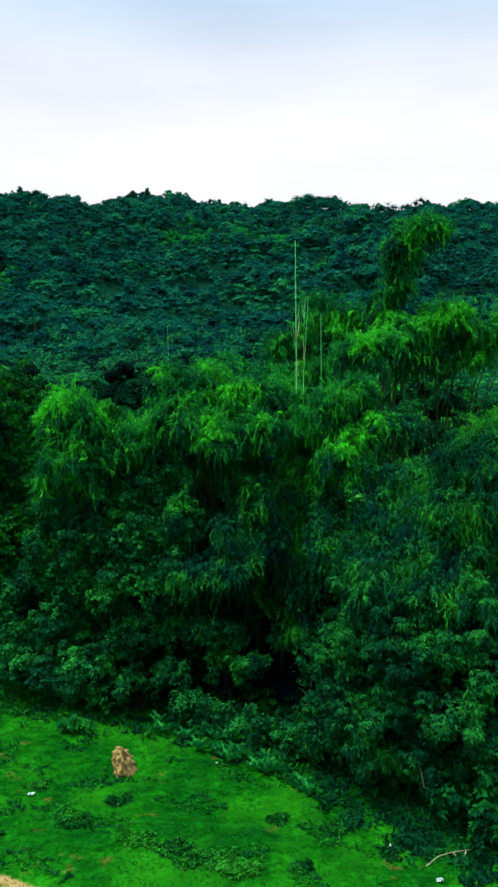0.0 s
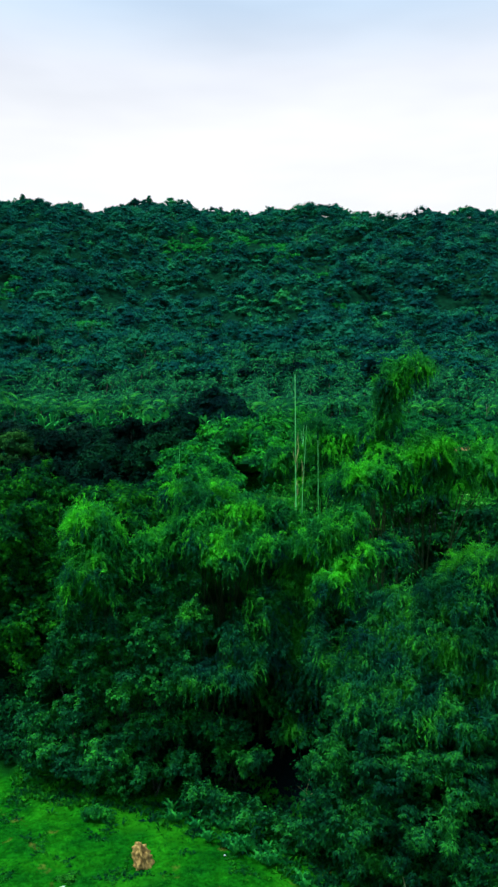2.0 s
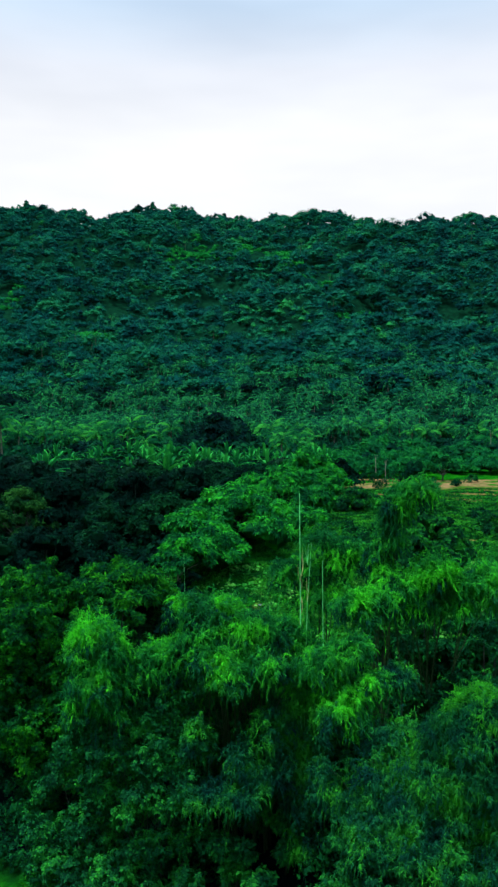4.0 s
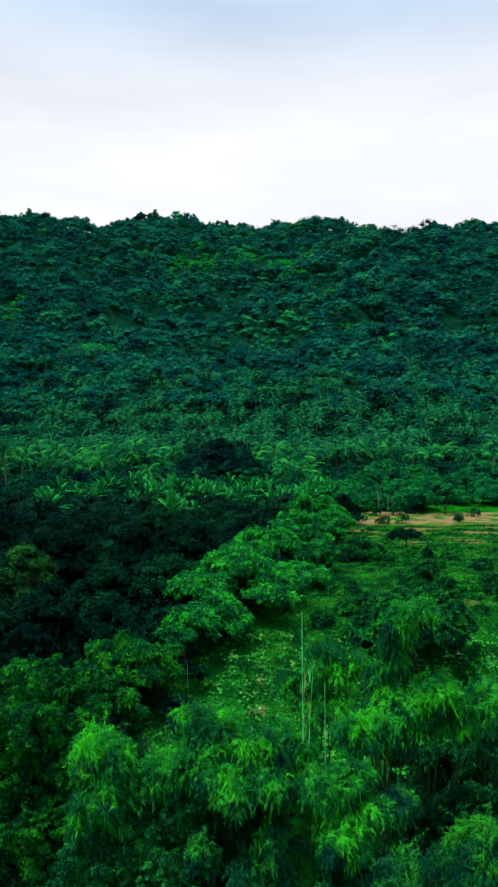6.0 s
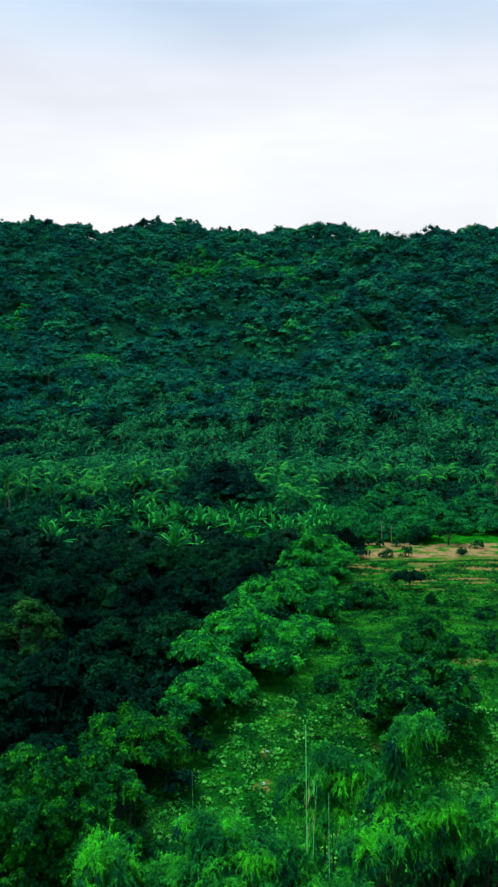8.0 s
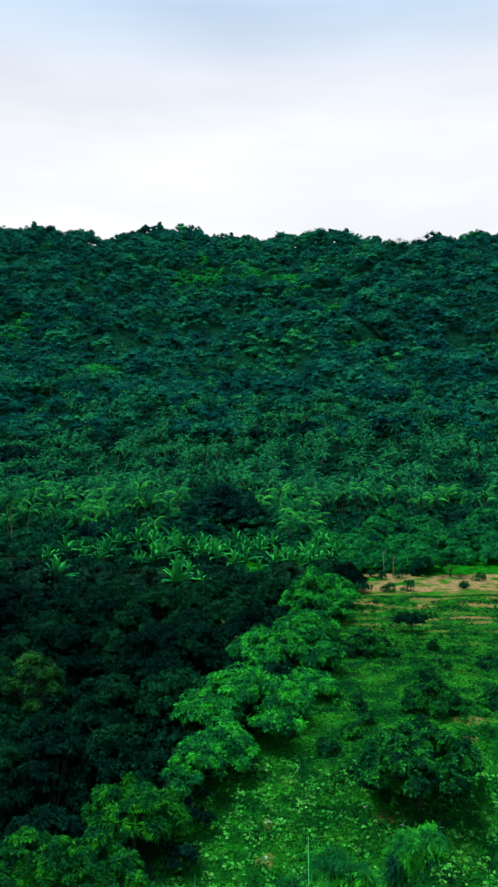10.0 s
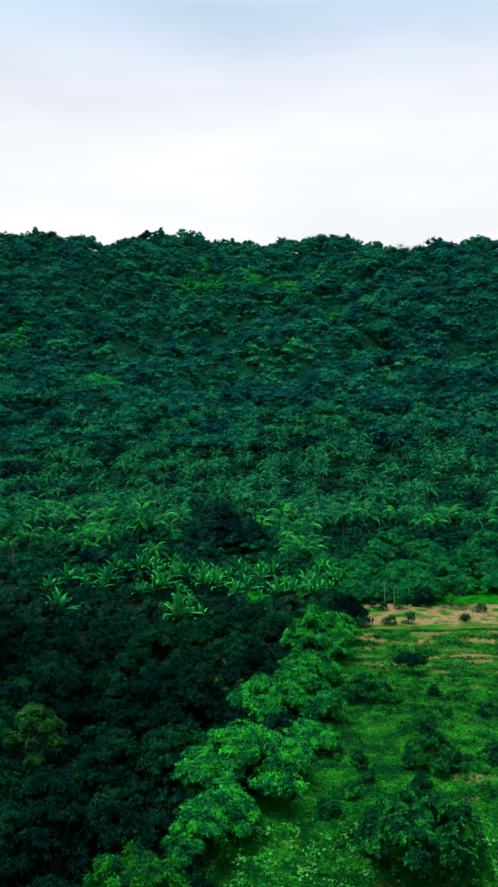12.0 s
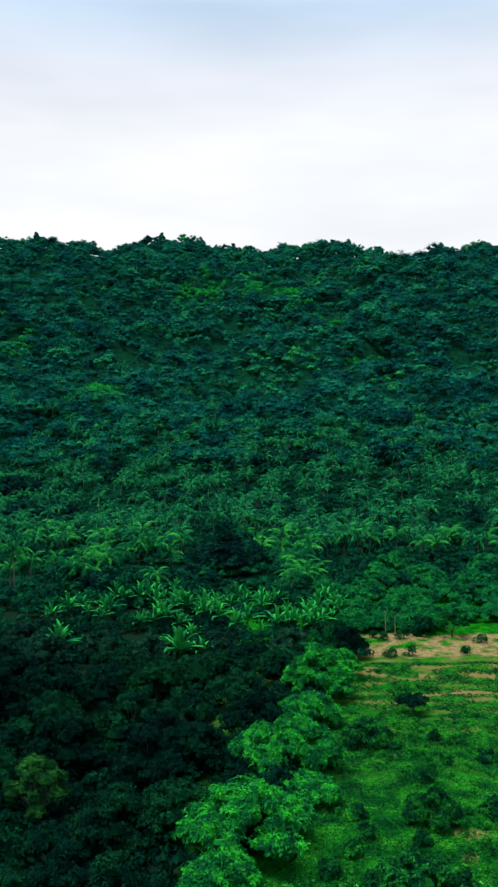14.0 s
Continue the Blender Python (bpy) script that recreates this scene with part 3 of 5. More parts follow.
# ---------------------------------------------------------------- bamboo on the bank
bamboo_clump(11, (-7.3, 40.2), [(-8.0, 38.4, 14.1, 1.1, 0.9), (-8.5, 38.6, 13.4, 0.9, 1.0), (-7.2, 38.2, 13.0, 0.9, 1.0), (-7.9, 37.9, 11.9, 1.1, 1.2), (-7.0, 37.8, 10.9, 0.9, 1.1), (-8.7, 38.3, 10.6, 0.9, 1.1), (-5.5, 38.6, 12.1, 0.8, 0.8), (-6.3, 38.4, 12.2, 0.8, 0.8)],
             "feathery green bamboo clump arching over the bank")
bamboo_clump(12, (-1.6, 39.5), [(-3.6, 39.0, 15.3, 0.8, 0.7), (-3.0, 38.5, 14.9, 0.8, 0.7), (-2.2, 36.4, 13.3, 0.8, 0.6), (-1.2, 35.8, 12.7, 0.8, 0.6), (0.5, 35.6, 13.2, 0.8, 0.6), (-4.2, 38.4, 12.4, 0.8, 1.0), (-1.9, 38.0, 15.1, 1.2, 0.7), (-2.4, 37.5, 14.1, 0.9, 0.8), (-1.6, 37.0, 13.1, 0.9, 0.8),
             (-0.3, 37.5, 14.6, 1.1, 0.7), (0.8, 37.5, 14.2, 1, 0.7), (-3.7, 38.0, 13.3, 1, 0.8), (-0.4, 37.0, 13.6, 0.6, 0.6), (-4.9, 39.0, 12.7, 0.8, 0.7)],
             "broad drooping bamboo clump over a dark hollow")
# hollow's darkness put into this clump's leaf colour
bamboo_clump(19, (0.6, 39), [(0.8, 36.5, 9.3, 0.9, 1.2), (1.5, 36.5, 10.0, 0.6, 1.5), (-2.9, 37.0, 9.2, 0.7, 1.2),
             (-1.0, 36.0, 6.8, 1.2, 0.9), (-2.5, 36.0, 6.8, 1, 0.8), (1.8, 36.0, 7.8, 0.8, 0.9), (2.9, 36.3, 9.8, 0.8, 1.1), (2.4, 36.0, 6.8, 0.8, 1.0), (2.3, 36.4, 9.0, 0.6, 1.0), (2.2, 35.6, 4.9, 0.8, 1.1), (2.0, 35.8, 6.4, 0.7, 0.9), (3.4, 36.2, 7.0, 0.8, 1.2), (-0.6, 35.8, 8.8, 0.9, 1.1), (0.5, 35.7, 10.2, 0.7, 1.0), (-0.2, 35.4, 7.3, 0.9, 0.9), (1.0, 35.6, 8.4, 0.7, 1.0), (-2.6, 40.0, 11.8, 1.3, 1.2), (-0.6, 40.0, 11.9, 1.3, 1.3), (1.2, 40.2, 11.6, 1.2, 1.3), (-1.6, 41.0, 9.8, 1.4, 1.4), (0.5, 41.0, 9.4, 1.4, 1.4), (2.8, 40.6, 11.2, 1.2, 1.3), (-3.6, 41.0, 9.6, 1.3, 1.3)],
             "sparse dark bamboo clump inside the hollow", 56, M_SHADEBAMBOO, 0.2, 1.1, 0.3)
bamboo_clump(13, (3, 41), [(3.2, 39.2, 18.2, 0.9, 0.9), (2.4, 39.4, 17.0, 0.8, 0.9), (4.1, 39.0, 17.4, 0.9, 1.1), (1.3, 39.6, 16.8, 0.6, 0.6), (3.2, 39.2, 15.7, 1.1, 0.9),
             (1.6, 38.5, 14.1, 1.2, 0.9), (4.9, 38.8, 17.9, 0.6, 0.6), (2.7, 37.5, 12.5, 0.9, 1), (2.3, 37.5, 11.3, 0.8, 1), (2.5, 36.7, 13.2, 1.0, 0.7), (3.4, 37.0, 12.8, 0.9, 0.8), (3.3, 36.8, 11.4, 0.8, 0.8)],
             "fine-leaved bamboo clump round tall dry culms", leaf=0.20)
bamboo_clump(14, (6.2, 37), [(3.5, 33.5, 14.2, 1, 0.5), (4.3, 33.5, 14.7, 0.6, 0.35), (2.8, 34.0, 13.5, 0.8, 0.5), (5.1, 33.0, 13.4, 0.6, 0.4),
             (4.2, 33.0, 12.8, 0.7, 0.6), (3.4, 32.5, 12.1, 0.6, 0.5), (4.3, 32.5, 11.7, 0.5, 0.4)],
             "bright bamboo clump with drooping front plumes")
bamboo_clump(20, (8.5, 38), [(4.6, 35.0, 16.1, 1, 0.6), (5.6, 35.0, 16.5, 0.9, 0.5), (6.4, 35.5, 17.1, 0.9, 0.5), (6.8, 35.5, 16.0, 0.6, 0.5), (8.2, 36.0, 17.6, 1.2, 0.5), (7.6, 36.0, 16.8, 1, 0.6),
             (9.5, 36.0, 17.0, 0.9, 0.4), (10.4, 36.0, 16.8, 1.1, 0.6), (9.0, 36.0, 16.1, 0.9, 0.5), (11.3, 36.5, 17.4, 1.2, 0.5), (12.4, 36.5, 16.2, 1.3, 0.8)],
             "bright bamboo clump with tiered overhanging plumes")
bamboo_clump(15, (6, 38), [(7.6, 36.0, 21.5, 0.6, 0.3), (7.0, 36.0, 21.3, 0.7, 0.35), (6.3, 36.0, 20.8, 0.6, 0.5), (6.1, 36.0, 19.9, 0.5, 0.6),
             (6.7, 36.0, 20.4, 0.5, 0.5), (6.2, 36.0, 19.0, 0.5, 0.7), (5.5, 36.3, 18.4, 0.4, 0.4), (5.8, 36.3, 17.7, 0.6, 0.5)],
             "slender bamboo plume standing above the other clumps", 75)
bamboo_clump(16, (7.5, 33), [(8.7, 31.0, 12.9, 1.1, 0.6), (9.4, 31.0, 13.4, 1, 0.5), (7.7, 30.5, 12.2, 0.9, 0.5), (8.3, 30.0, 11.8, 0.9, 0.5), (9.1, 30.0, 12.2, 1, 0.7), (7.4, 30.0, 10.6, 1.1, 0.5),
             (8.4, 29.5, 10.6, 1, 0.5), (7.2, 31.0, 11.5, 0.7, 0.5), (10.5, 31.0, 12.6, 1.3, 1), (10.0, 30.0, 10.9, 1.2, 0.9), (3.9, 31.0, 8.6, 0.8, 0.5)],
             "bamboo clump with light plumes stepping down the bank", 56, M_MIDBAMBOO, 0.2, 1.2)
# lower plumes coloured dark to stand for shade under the upper ones
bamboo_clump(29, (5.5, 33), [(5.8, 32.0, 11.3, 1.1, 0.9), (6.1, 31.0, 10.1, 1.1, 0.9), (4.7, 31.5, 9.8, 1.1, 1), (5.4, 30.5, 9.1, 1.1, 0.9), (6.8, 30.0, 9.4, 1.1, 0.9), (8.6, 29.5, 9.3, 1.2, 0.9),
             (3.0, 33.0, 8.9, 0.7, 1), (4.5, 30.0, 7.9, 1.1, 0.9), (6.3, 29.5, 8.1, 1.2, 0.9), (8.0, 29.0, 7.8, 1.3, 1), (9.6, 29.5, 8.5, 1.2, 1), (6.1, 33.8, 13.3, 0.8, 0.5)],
             "dense bamboo clump hanging down the bank", 62, M_SHADEBAMBOO, 0.18, 1.1, 0.8)


def lobed_shrub(name, seed, base, lobes, label, material, category, leaf=0.2, wide=0.1, shoots=150, k=7, thick=0.06, droop=0.5):
    """A leafy mass on several stems; lobes: x, y, z, reach, height."""
    g = np.random.default_rng(seed)
    bx, by = base
    bz = float(gz(bx, by))
    ob = thing(name, (bx, by, bz), label, category)
    leaves = []
    for x, y, z, r, h in lobes:
        c = np.array((x - bx, y - by, z - bz))
        part("stem", limb((g.normal(0, 1.0) * thick * 3, g.normal(0, 1.0) * thick * 3, -0.2), c, thick, thick * 0.25, 0.3 if thick > 0.03 else 0.0, 6, 5), M_BARK, ob)
        leaves.append(rosettes(g, c, (r * 0.72, r * 0.72, h * 0.72), int(0.26 * shoots * (r * r + 2 * r * h) / 3), k, leaf, wide, droop, -0.7))
        for d in shell(g, 22, -0.75):
            q = r * g.uniform(0.10, 0.32)
            m = c + d * (r, r, h) * g.uniform(0.5, 1.22)
            leaves.append(rosettes(g, m, (q * g.uniform(0.7, 1.5), q * g.uniform(0.7, 1.3), q * g.uniform(0.4, 1.1)), int(shoots * q * q * 0.9) + 3, k, leaf * g.uniform(0.75, 1.1), wide, droop, -0.8))
            for j in range(int(g.integers(0, 4))):
                leaves.append(rosettes(g, m + (*g.normal(0, q * 0.5, 2), -q - 0.16 * j), (q * 0.35, q * 0.35, q * 0.4), 3, k, leaf * 0.9, wide * 0.8, droop + 0.5, -1.0))
    part("foliage", np.concatenate(leaves), material, ob)
    return ob


lobed_shrub("vine_covered_tree", 21, (-12.0, 47.0), [(-12.7, 46.0, 15.2, 1.6, 1.3), (-11.2, 46.0, 14.6, 1.2, 1), (-12.5, 44.0, 12.6, 1.6, 1.4), (-11.1, 44.0, 10.2, 1.4, 1.6), (-12.0, 43.0, 7.7, 1.6, 1.4), (-14.5, 45.5, 13.0, 1.7, 1.6), (-15.5, 46.5, 11.0, 1.8, 1.8), (-13.3, 44.5, 9.4, 1.6, 1.6), (-13.0, 45.0, 11.2, 1.6, 1.4), (-10.2, 43.5, 8.2, 1.3, 1.3), (-13.6, 43.5, 6.8, 1.5, 1.4), (-11.4, 42.5, 5.8, 1.4, 1.2), (-10.0, 45.0, 12.6, 1.2, 1.2)],
            "bright green tree smothered in climbing vines", M_VINE, "tree")
lobed_shrub("thicket", 17, (6.0, 30.0), [(4.9, 28.8, 6.0, 1.4, 1.2), (6.7, 28.4, 6.0, 1.4, 1.2), (3.6, 30.0, 5.6, 1.1, 1.2), (3.4, 29.4, 3.7, 1.1, 1.1), (4.9, 28.4, 3.8, 1.3, 1.1), (6.6, 27.9, 4.0, 1.4, 1.1), (8.0, 27.8, 5.4, 1.4, 1.3), (4.2, 30.0, 7.4, 1.1, 1.0), (5.9, 29.4, 7.6, 1.2, 1.0), (7.6, 29.0, 7.4, 1.3, 1.0), (9.3, 28.6, 7.0, 1.3, 1.2), (2.9, 31.0, 4.8, 0.8, 1.0), (5.6, 28.0, 2.4, 1.1, 0.9), (4.2, 28.8, 2.2, 0.9, 0.8), (7.8, 27.0, 2.9, 1.1, 1.0)],
            "dense small-leaved thicket hanging over the meadow's edge", M_THICK, "thicket", 0.19, 0.06, 280, 7, 0.05, 0.95)
lobed_shrub("shrub", 18, (-5.4, 39.2), [(-7.5, 39.6, 10.8, 1.1, 1.1), (-5.7, 38.8, 10.2, 1.2, 1.1), (-4.2, 38.2, 10.8, 1.0, 1.1), (-6.9, 38.0, 8.2, 1.3, 1.2), (-4.7, 37.5, 8.4, 1.3, 1.2), (-3.1, 37.0, 9.2, 0.9, 1.1), (-5.6, 37.0, 6.4, 1.3, 1.0), (-8.6, 39.0, 8.7, 1.0, 0.9), (-3.4, 36.6, 6.9, 1.0, 1.0), (-7.8, 38.2, 6.4, 1.1, 1.0), (-9.6, 40.4, 7.4, 1.1, 1.0)],
            "tall tangled shrub with small rounded leaves on the bank", M_BROAD, "shrub", 0.17, 0.10, 200, 6, 0.03)
lobed_shrub("shrub", 22, (-8.5, 39.5), [(-10.4, 41.0, 5.6, 1.3, 1.2), (-8.6, 39.0, 4.1, 1.3, 1.1), (-6.8, 39.0, 5.2, 1.2, 1.2), (-9.9, 38.0, 2.3, 1.2, 0.9), (-7.2, 37.0, 2.7, 1.3, 0.9), (-8.6, 37.2, 1.9, 1.0, 0.7), (-6.1, 36.6, 1.6, 0.9, 0.6), (-5.7, 37.2, 3.6, 1.0, 0.9), (-11.4, 39.2, 3.4, 1.2, 1.1)],
            "tangled broad-leaved shrub at the foot of the bank", M_BROAD, "shrub", 0.16, 0.09, 190, 6)
lobed_shrub("shrub", 23, (-4.8, 37.5), [(-4.7, 37.0, 4.1, 1.1, 1.0), (-5.1, 36.5, 2.3, 1, 0.7), (-3.4, 36.4, 2.6, 0.9, 0.8), (-3.0, 37.0, 4.2, 0.8, 0.8)],
            "low dark green shrub beside the hollow", M_BROAD, "shrub", 0.16, 0.09, 190, 6)
lobed_shrub("sapling", 24, (-1.0, 37.0), [(-1.6, 36.0, 4.7, 0.5, 0.4), (-0.5, 36.0, 4.4, 0.5, 0.4), (-1.2, 36.0, 3.4, 0.6, 0.5), (0.0, 35.0, 3.3, 0.7, 0.5)],
            "young tree with layered leaves in the hollow", M_BROAD, "tree", 0.24, 0.12)
lobed_shrub("shrub", 27, (-1.6, 35.0), [(-2.4, 34.9, 1.7, 0.9, 0.6), (-1.2, 34.4, 1.5, 0.8, 0.6), (-0.2, 34.0, 1.4, 0.8, 0.5)], "low shrub at the mouth of the hollow", M_BROAD, "shrub", 0.16, 0.09)
lobed_shrub("shrub", 28, (1.6, 32.2), [(0.9, 32.9, 1.5, 0.8, 0.5), (1.9, 32.0, 1.6, 0.8, 0.6), (2.8, 31.2, 1.8, 0.8, 0.6)], "leafy shrub at the bank's foot beside the thicket", M_BROAD, "shrub", 0.16, 0.09)
lobed_shrub("sapling", 25, (1.5, 37.4), [(1.2, 36.5, 5.5, 0.5, 0.4), (1.4, 36.0, 4.4, 0.5, 0.4)],
            "small sapling in the dark hollow", M_BROAD, "tree", 0.24, 0.12)
lobed_shrub("shrub", 26, (9.2, 26.5), [(8.2, 25.8, 3.0, 0.7, 0.6), (9.0, 26.0, 3.4, 0.8, 0.7), (7.2, 25.2, 1.4, 0.6, 0.5), (7.9, 25.0, 1.2, 0.6, 0.5)],
            "leafy green shrub at the corner of the meadow", M_VINE, "shrub", 0.16, 0.09, 150)

# ---------------------------------------------------------------- trees on the shelf
for i, (x, y, r, top, text) in enumerate([(-1.8, 73, 7.0, 18.5, "large bright green mango tree with drooping leaves"), (2.2, 89, 6.9, 19.0, "broad light green mango tree beside the field"), (7.6, 115, 5.6, 20.2, "rounded green mango tree at the field's far end"),
                                         (-3.8, 66.5, 3.6, 15.6, "young mango tree at the edge of the glade"), (3.4, 81, 4.2, 15.6, "low mango tree between two larger ones"), (5.5, 104, 4.4, 16.8, "mango tree half hidden among its neighbours"), (11.5, 124, 3.2, 16.6, "small mango tree near the ploughed strip")]):
    broadleaf("mango_tree", 300 + i, x, y, r, top, text, M_MANGO, "tree", "mango trees along the field", low=1.0, n=42, shoots=50, leaf=0.40, wide=0.13, small=0.12, large=0.24)
broadleaf("dark_tree", 34, 11.7, 96, 3.6, 16.3, "small dark green tree at the field's edge", M_FIELDSHRUB, "tree", low=0.5, n=22, shoots=34)
broadleaf("sapling", 35, -5.8, 62.5, 2.7, 15.5, "young tree with clustered leaves by the glade", M_MANGO, "tree", low=2.0, n=16, shoots=50, bark=M_PALEBARK)
broadleaf("vine_covered_tree", 36, -11.8, 51.5, 4.2, 14.6, "green tree overgrown by climbers beside the glade", M_VINE, "tree", n=13, shoots=130, leaf=0.26, wide=0.14)
broadleaf("leafy_tree", 37, -9.9, 58.5, 4.3, 14.9, "tree with upright leaf tufts at the glade's edge", M_VINE, "tree", n=22, shoots=46, leaf=0.46, wide=0.13)
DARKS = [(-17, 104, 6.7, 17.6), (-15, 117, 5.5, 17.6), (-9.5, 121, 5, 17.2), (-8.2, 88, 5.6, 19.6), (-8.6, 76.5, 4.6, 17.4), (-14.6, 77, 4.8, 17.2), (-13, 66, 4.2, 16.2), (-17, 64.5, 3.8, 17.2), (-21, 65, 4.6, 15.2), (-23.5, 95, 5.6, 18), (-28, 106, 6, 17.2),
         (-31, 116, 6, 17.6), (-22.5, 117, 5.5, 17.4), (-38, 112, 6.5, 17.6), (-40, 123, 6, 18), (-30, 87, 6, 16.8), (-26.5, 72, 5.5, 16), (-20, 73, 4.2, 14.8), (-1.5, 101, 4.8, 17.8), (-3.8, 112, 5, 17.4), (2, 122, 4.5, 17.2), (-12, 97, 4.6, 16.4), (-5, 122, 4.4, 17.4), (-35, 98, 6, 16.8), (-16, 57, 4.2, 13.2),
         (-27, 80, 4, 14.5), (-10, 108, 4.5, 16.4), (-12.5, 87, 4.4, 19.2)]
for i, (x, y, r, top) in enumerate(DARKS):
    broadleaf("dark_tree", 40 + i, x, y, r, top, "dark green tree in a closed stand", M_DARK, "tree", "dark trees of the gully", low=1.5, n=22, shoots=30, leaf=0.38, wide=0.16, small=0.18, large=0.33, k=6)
for i, (x, y, r, top) in enumerate([(8.5, 131, 5, 17.6), (13.5, 135, 3.6, 17.2), (2.5, 125, 4, 16.6), (11, 141, 4, 17.4)]):
    broadleaf("dark_tree", 400 + i, x, y, r, top, "dark green tree near the ploughed strip", M_DARK if i % 2 else M_SHRUB, "tree", "trees near the ploughed strip", low=0.6, n=18, shoots=28, leaf=0.5, wide=0.2)
for i, (x, y, r, top) in enumerate([(-8.6, 46.8, 2.8, 15.8), (-15.5, 50, 4.2, 15.2)]):
    broadleaf("vine_covered_tree", 410 + i, x, y, r, top, "bright green tree smothered in climbing vines", M_VINE, "tree", "overgrown trees by the glade", low=0.6, n=22, shoots=60, leaf=0.26, wide=0.15)
for i, (x, y, r, top) in enumerate([(9.5, 43, 2.6, 16.2), (13, 44, 3.0, 16.4), (6.8, 44.5, 2.2, 15.6), (15.5, 47, 3.0, 16.2), (8.0, 39.5, 2.2, 14.6), (11.2, 39.5, 2.4, 15.0), (14.0, 39.0, 2.6, 14.8), (12.8, 34.5, 2.6, 13.5), (9.4, 37.0, 2.0, 13.4), (7.4, 37.6, 1.8, 13.0), (10.8, 41.5, 2.4, 15.2), (8.6, 41.6, 2.0, 15.0)]):
    broadleaf("edge_shrub", 420 + i, x, y, r, top, "dark green shrub on the bank's upper edge", M_SHRUB, "shrub", "shrubs on the bank's upper edge", low=0.3, n=16, shoots=40, leaf=0.3, wide=0.12)
for i, (x, y, r, top) in enumerate([(-44, 129, 5.5, 18.2), (-35.5, 131, 5, 17.8), (-18, 131, 4.6, 18.0), (-27, 133, 4.4, 17.6), (-8, 133, 4.8, 18.0), (-40, 138, 5, 17.8), (4, 134, 4.6, 17.8), (-52, 134, 5.5, 18.4)]):
    broadleaf("hedge_tree", 480 + i, x, y, r, top, "dark olive tree in a dense row before the bananas", M_HEDGE, "tree", "row of trees before the bananas", low=0.5, n=20, shoots=30, leaf=0.46, wide=0.18, flat=0.8)
broadleaf("hedge_shrub", 60, -23, 126, 6, 16.8, "dark shrub with russet flower heads", M_DARK, "shrub", low=0.5, n=12, shoots=70, flat=0.7)
broadleaf("hedge_shrub", 61, -2, 129, 6, 16.6, "dark clipped-looking shrub before the banana plants", M_DARK, "shrub", low=0.5, n=12, shoots=70, flat=0.7)
broadleaf("dry_tree", 62, -23.4, 82, 3.9, 17.8, "thin-crowned tree with small olive green leaves", M_BLOOM, "tree", low=2.5, n=26, shoots=40, leaf=0.24, wide=0.1, k=5)
broadleaf("field_tree", 63, 19.2, 107, 2.5, 15.7, "small crooked tree standing alone in the field", M_DARK, "tree", low=1.6, n=10, shoots=36, flat=0.7)
broadleaf("shrub", 64, 12.1, 62.4, 5.4, 17.5, "dark spreading shrub with lighter shoots in the field", M_FIELDSHRUB, "shrub", low=2.4, n=34, shoots=50, leaf=0.32, wide=0.15, flat=0.8)
broadleaf("shrub", 65, 15.8, 77, 3.4, 16.4, "feathery dark shrub in the field", M_FIELDSHRUB, "shrub", low=0.2, n=20, shoots=40, leaf=0.32, wide=0.08)
broadleaf("shrub", 66, 33, 147, 3.4, 17.6, "small dark tree beside the ploughed strip", M_SHRUB, "tree", low=1.2, n=7, shoots=60)
broadleaf("rain_tree", 67, -8.5, 199, 9.6, 25.0, "wide flat-topped dark rain tree", M_RAIN, "tree", low=2.0, n=60, shoots=34, leaf=0.7, wide=0.3, flat=0.7)
for i, (x, y, r) in enumerate([(-85, 292, 9), (-76, 263, 8), (-66, 266, 7), (-55, 232, 6.5), (-62, 240, 5), (-57, 318, 8), (-5, 262, 6.5), (6, 268, 6), (2, 334, 9), (18, 338, 8), (45, 348, 9), (-32, 284, 6), (-17, 184, 4.5), (-44, 186, 5), (-36, 178, 4.5), (62, 262, 6)]):
    broadleaf("slope_tree", 460 + i, x, y, r, float(gz(x, y)) + r * 0.95, "dark broad-crowned tree among the palms", M_RAIN, "tree", "dark trees among the palms", low=1.0, n=24, shoots=15, leaf=0.9, wide=0.4, flat=0.8, k=6)
GROVE = [(20, 172, 5.5, 18), (29, 168, 6, 17.5), (38, 170, 6, 18), (47, 167, 6, 17.6), (25, 182, 6, 19), (35, 184, 6.5, 19), (46, 182, 6.5, 19), (55, 176, 6, 18.5), (18, 160, 4, 17), (30, 196, 6, 20), (52, 195, 6, 20), (16, 152, 3.2, 16.6), (23, 157, 4.2, 16.8), (30, 159, 4.2, 16.6), (37, 158, 4, 16.4), (44, 157, 4.4, 16.8), (51, 160, 4.5, 17), (17.5, 149, 2.4, 16.4), (21.5, 150.5, 2.8, 16.6), (26, 150, 2.6, 16.2), (30, 151.5, 2.8, 16.4), (10.5, 181, 4.2, 18.0), (13, 174, 4, 17.4), (9, 190, 4.5, 18.6)]
for i, (x, y, r, top) in enumerate(GROVE):
    broadleaf("grove_tree", 70 + i, x, y, r, top, "light green flat-crowned tree in a grove", M_GROVE, "tree", "grove behind the field", low=0.6, n=24, shoots=22, leaf=0.55, wide=0.22, flat=0.75, k=6)

